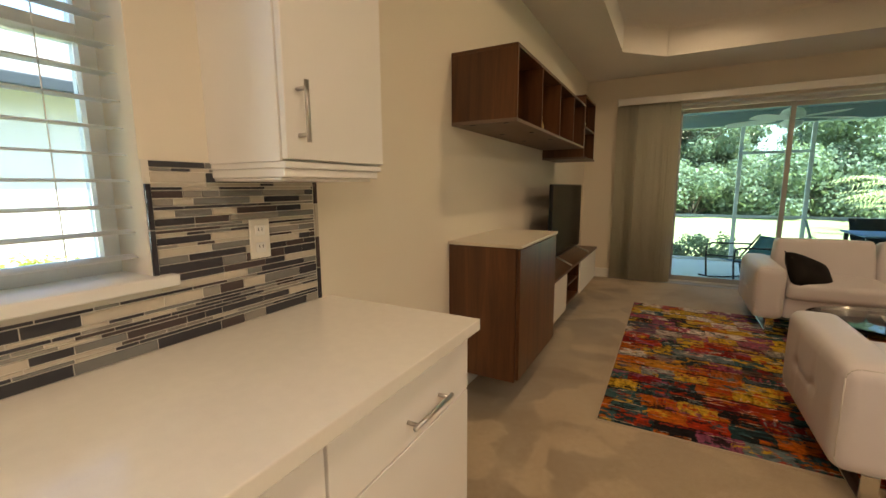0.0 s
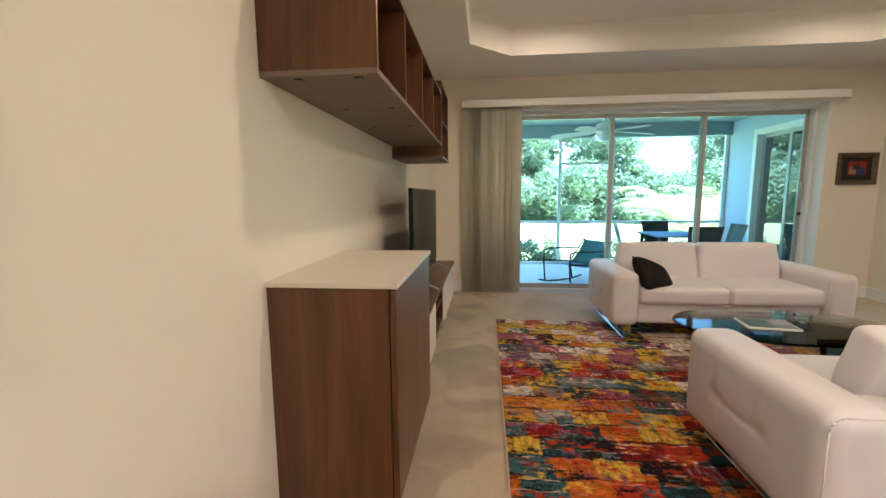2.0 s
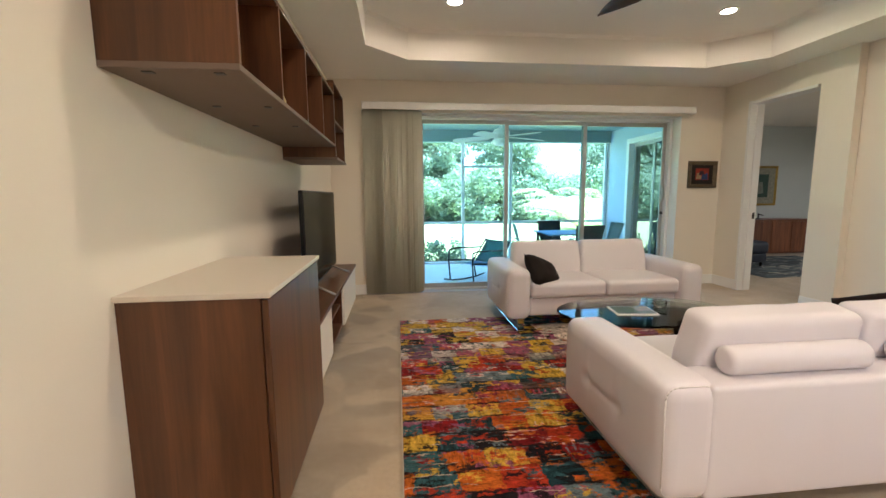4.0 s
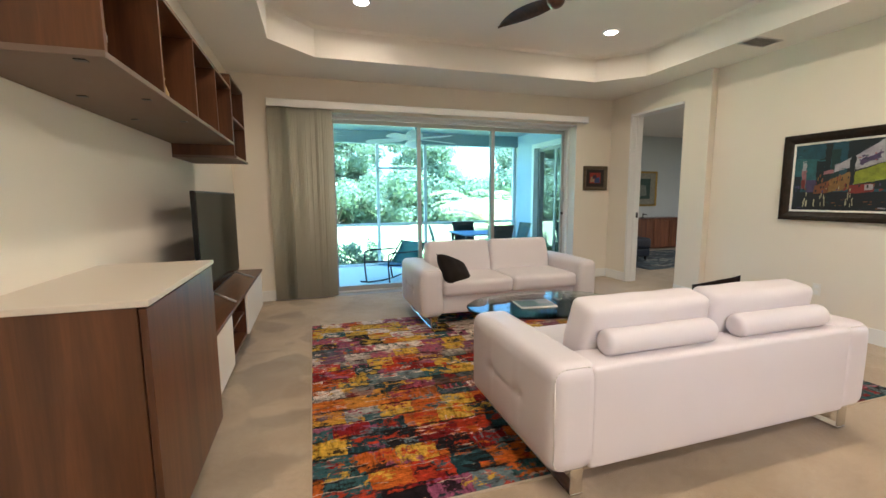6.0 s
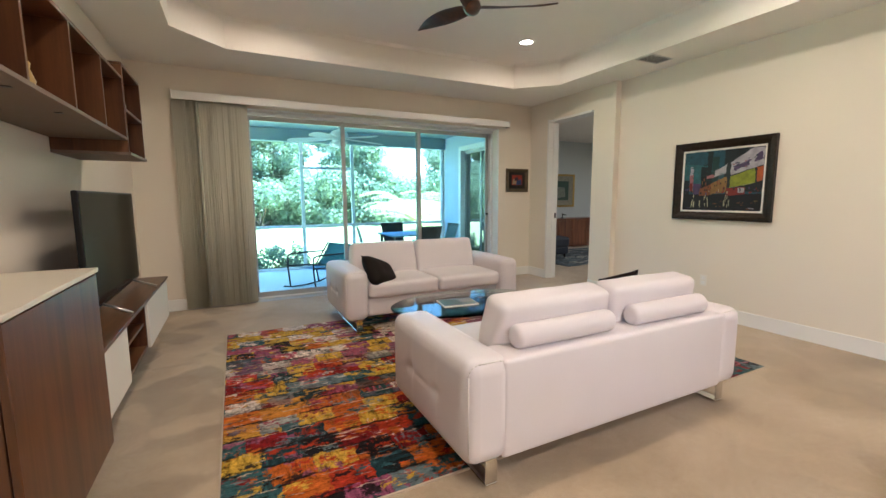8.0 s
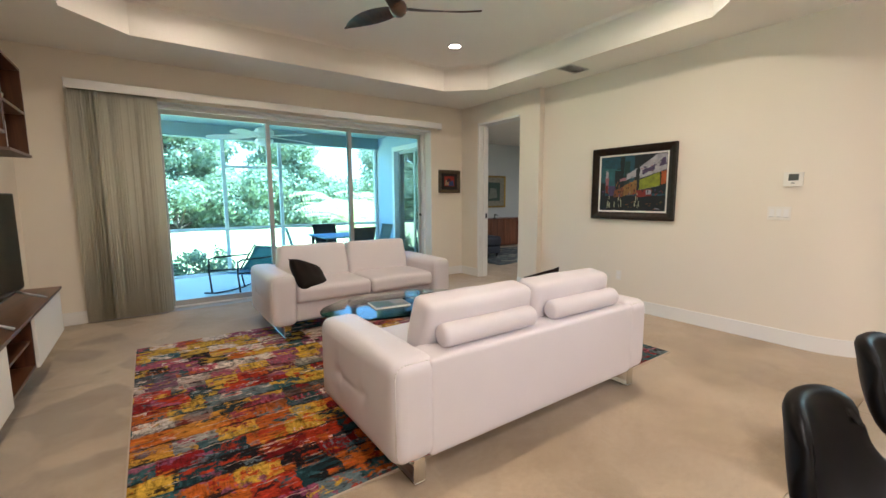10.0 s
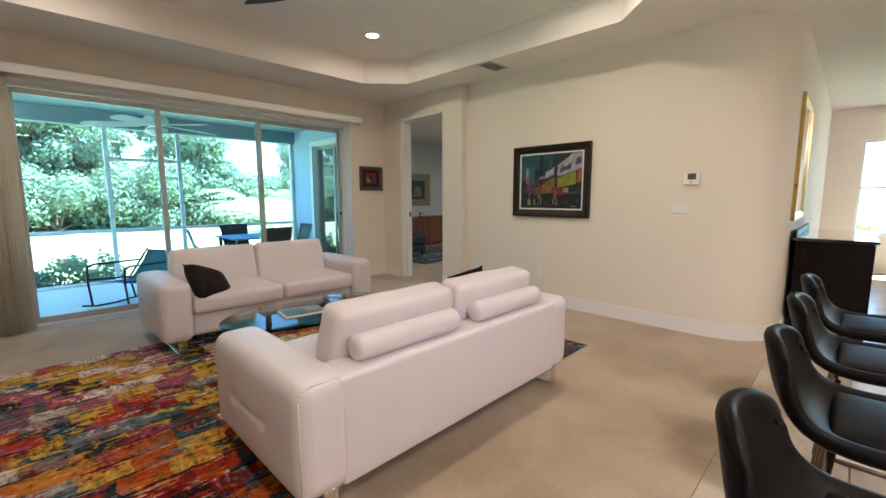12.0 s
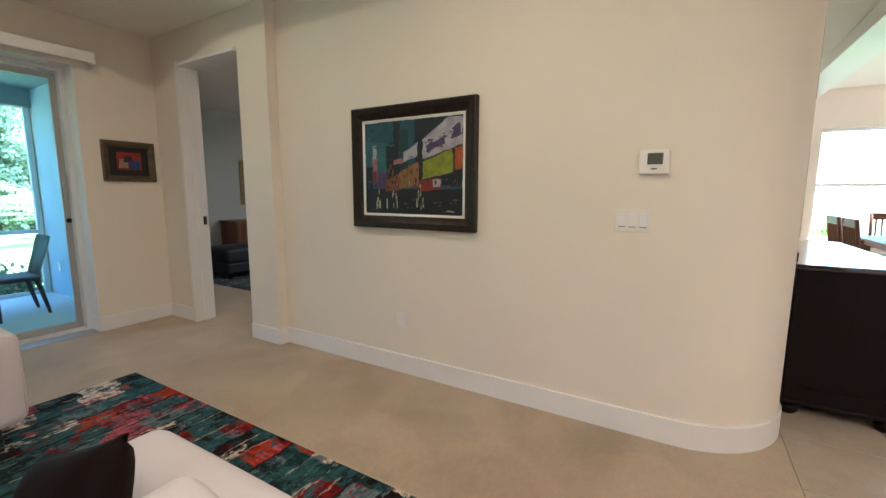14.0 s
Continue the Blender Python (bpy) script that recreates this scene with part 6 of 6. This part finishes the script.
def make_palm(seed):
    rng = np.random.default_rng(seed)
    t = thing("palm", pose(0, 0, 0), "bright green bushy palm with arching fronds", "palm", "garden palms")
    for k in range(26):
        a, L = rng.uniform(0, 2 * math.pi), rng.uniform(2.4, 3.7)
        rise = rng.uniform(0.5, 1.35)
        pts = [Vector((math.cos(a) * L * 0.85 * u, math.sin(a) * L * 0.85 * u, 0.1 + rise * L * (u - 0.55 * u * u * 1.2))) for u in np.linspace(0, 1, 9)]
        bm = bmesh.new()
        for p0, p1 in zip(pts, pts[1:]):
            side = (p1 - p0).cross(Vector((0, 0, 1))).normalized()
            for q in (p0, p0.lerp(p1, 0.33), p0.lerp(p1, 0.66)):
                for s in (-1, 1):
                    tipv = q + side * s * 0.42 + (p1 - p0).normalized() * 0.22 - Vector((0, 0, 0.10))
                    w = (p1 - p0).normalized() * 0.022
                    bm.faces.new([bm.verts.new(v) for v in (q - w, q + w, tipv)])
        part("frond", bm, PALM_LEAF, t)
    return t


pm = make_palm(4)
pm.matrix_basis = pose(7.6, 17.6, -0.26)
copy_thing(pm, pose(9.0, 18.4, -0.26, 0, 0, 70))
copy_thing(pm, pose(8.3, 19.4, -0.26, 0, 0, 160))

# ---- neighbouring houses ----
SHINGLE = plain("grey_shingles", (0.24, 0.23, 0.22), 0.9, var=0.3, scale=12, fine=70, relief=0.8)
HOUSE = plain("cream_stucco", (0.80, 0.79, 0.76), 0.9, var=0.06, scale=2, fine=60, relief=0.6)


def neighbour(m, label):
    h = thing("house", m, label, "house", "neighbouring houses")
    part("wall", wall_with_holes('y', -9.0, 9.0, -9, 9, -0.26, 2.55, []), HOUSE, h)
    roof = bmesh.new()
    vs = [roof.verts.new(v) for v in ((0.45, -9.5, 2.5), (0.45, 9.5, 2.5), (-9.45, 9.5, 2.5), (-9.45, -9.5, 2.5), (-4.5, -5, 4.6), (-4.5, 5, 4.6))]
    for f in ((0, 1, 5, 4), (1, 2, 5), (2, 3, 4, 5), (3, 0, 4), (0, 3, 2, 1)):
        roof.faces.new([vs[i] for i in f])
    part("roof", roof, SHINGLE, h)
    part("gutter", box(0.42, 0.54, -9.5, 9.5, 2.38, 2.52, 0.02, 2), plain("bronze_gutter", (0.05, 0.06, 0.065), 0.4), h)
    for y in (-5.5, 5.0):
        w = part("window", box(0.0, 0.02, y - 0.6, y + 0.6, 0.9, 2.1), WHITE_ALU, h)
        part("pane", box(0.02, 0.03, y - 0.54, y + 0.54, 0.96, 2.04), plain("dark_glazing", (0.05, 0.07, 0.08), 0.08), w)
    return h


nh = neighbour(pose(-6.4, 3.0, 0), "cream single-storey house with a grey shingle roof")
FLOWER = leaf_material("yellow_green_leaves", (0.10, 0.16, 0.03), (0.34, 0.36, 0.09))
s3 = make_shrub(0.95, 9, "flowering_shrub", "yellow-green flowering shrub along the house wall", FLOWER, 0.07, 1200)
for i in range(8):
    m = pose(-5.5 + rnd.uniform(-0.1, 0.1), -0.6 + i * 0.75, -0.26, 0, 0, rnd.uniform(0, 360))
    if i == 0:
        s3.matrix_basis = m
    else:
        copy_thing(s3, m)
for i in range(5):
    copy_thing(s3, pose(17.2, -1.2 + i * 0.8, -0.26, 0, 0, 60 * i))

# ---- floor tiles and mosaic ----
floor_bed = bpy.data.objects["floor_bed"]
TS = 0.48
tile_me = finish(box(-TS / 2 + 0.003, TS / 2 - 0.003, -TS / 2 + 0.003, TS / 2 - 0.003, -0.006, 0.0015, 0.0015, 1), "floor_tile", FLOOR_TILE)
for i in range(-12, 13):
    for j in range(10):
        x, y = 4.43 + TS / 2 + i * TS, 1.45 - TS / 2 - j * TS
        if LX + 0.2 < x < 10.0 and y > -3.2:
            piece("floor_tile", tile_me, floor_bed, pose(x, y, 0))
gp = box(LX, LX + 0.004, -1.08, 0.784, 0.912, wz0 - 0.03)
add_box(gp, LX, LX + 0.004, 0.784, 1.325, 0.912, 1.385)
grout = solid("splashback", gp, MOSAIC_GROUT, "linear glass and stone mosaic splashback", "splashback")
rnd = random.Random(11)
bit = finish(box(0.0, 1.0, 0.0, 1.0, 0.0, 1.0), "mosaic_tile", MOSAIC)
z = 0.914
while z < 1.381:
    h = rnd.choice((0.0095, 0.020, 0.020, 0.028, 0.0095))
    if 1.385 - z - h < 0.0095:
        h = 1.386 - z
    y = 0.34 + rnd.uniform(-0.08, 0) if z < wz0 - 0.045 else 0.801
    stop = 1.323
    while y < stop - 0.004:
        w = min(rnd.choice((0.05, 0.075, 0.10, 0.14, 0.17)), stop - y)
        if z + h < wz0 - 0.03 or y >= 0.80:
            piece("mosaic_tile", bit, grout, Matrix.Translation((LX + 0.003, y, z)) @ Matrix.Diagonal((0.0035, w - 0.003, h - 0.003, 1)))
        y += w
    z += h
for y in (0.785, 1.325):
    for k in range(4):
        z0 = (1.10 if y < 1 else 0.914) + k * 0.115
        if z0 + 0.11 < 1.39:
            piece("mosaic_tile", bit, grout, Matrix.Translation((LX + 0.003, y, z0)) @ Matrix.Diagonal((0.008, 0.012, 0.112, 1)))
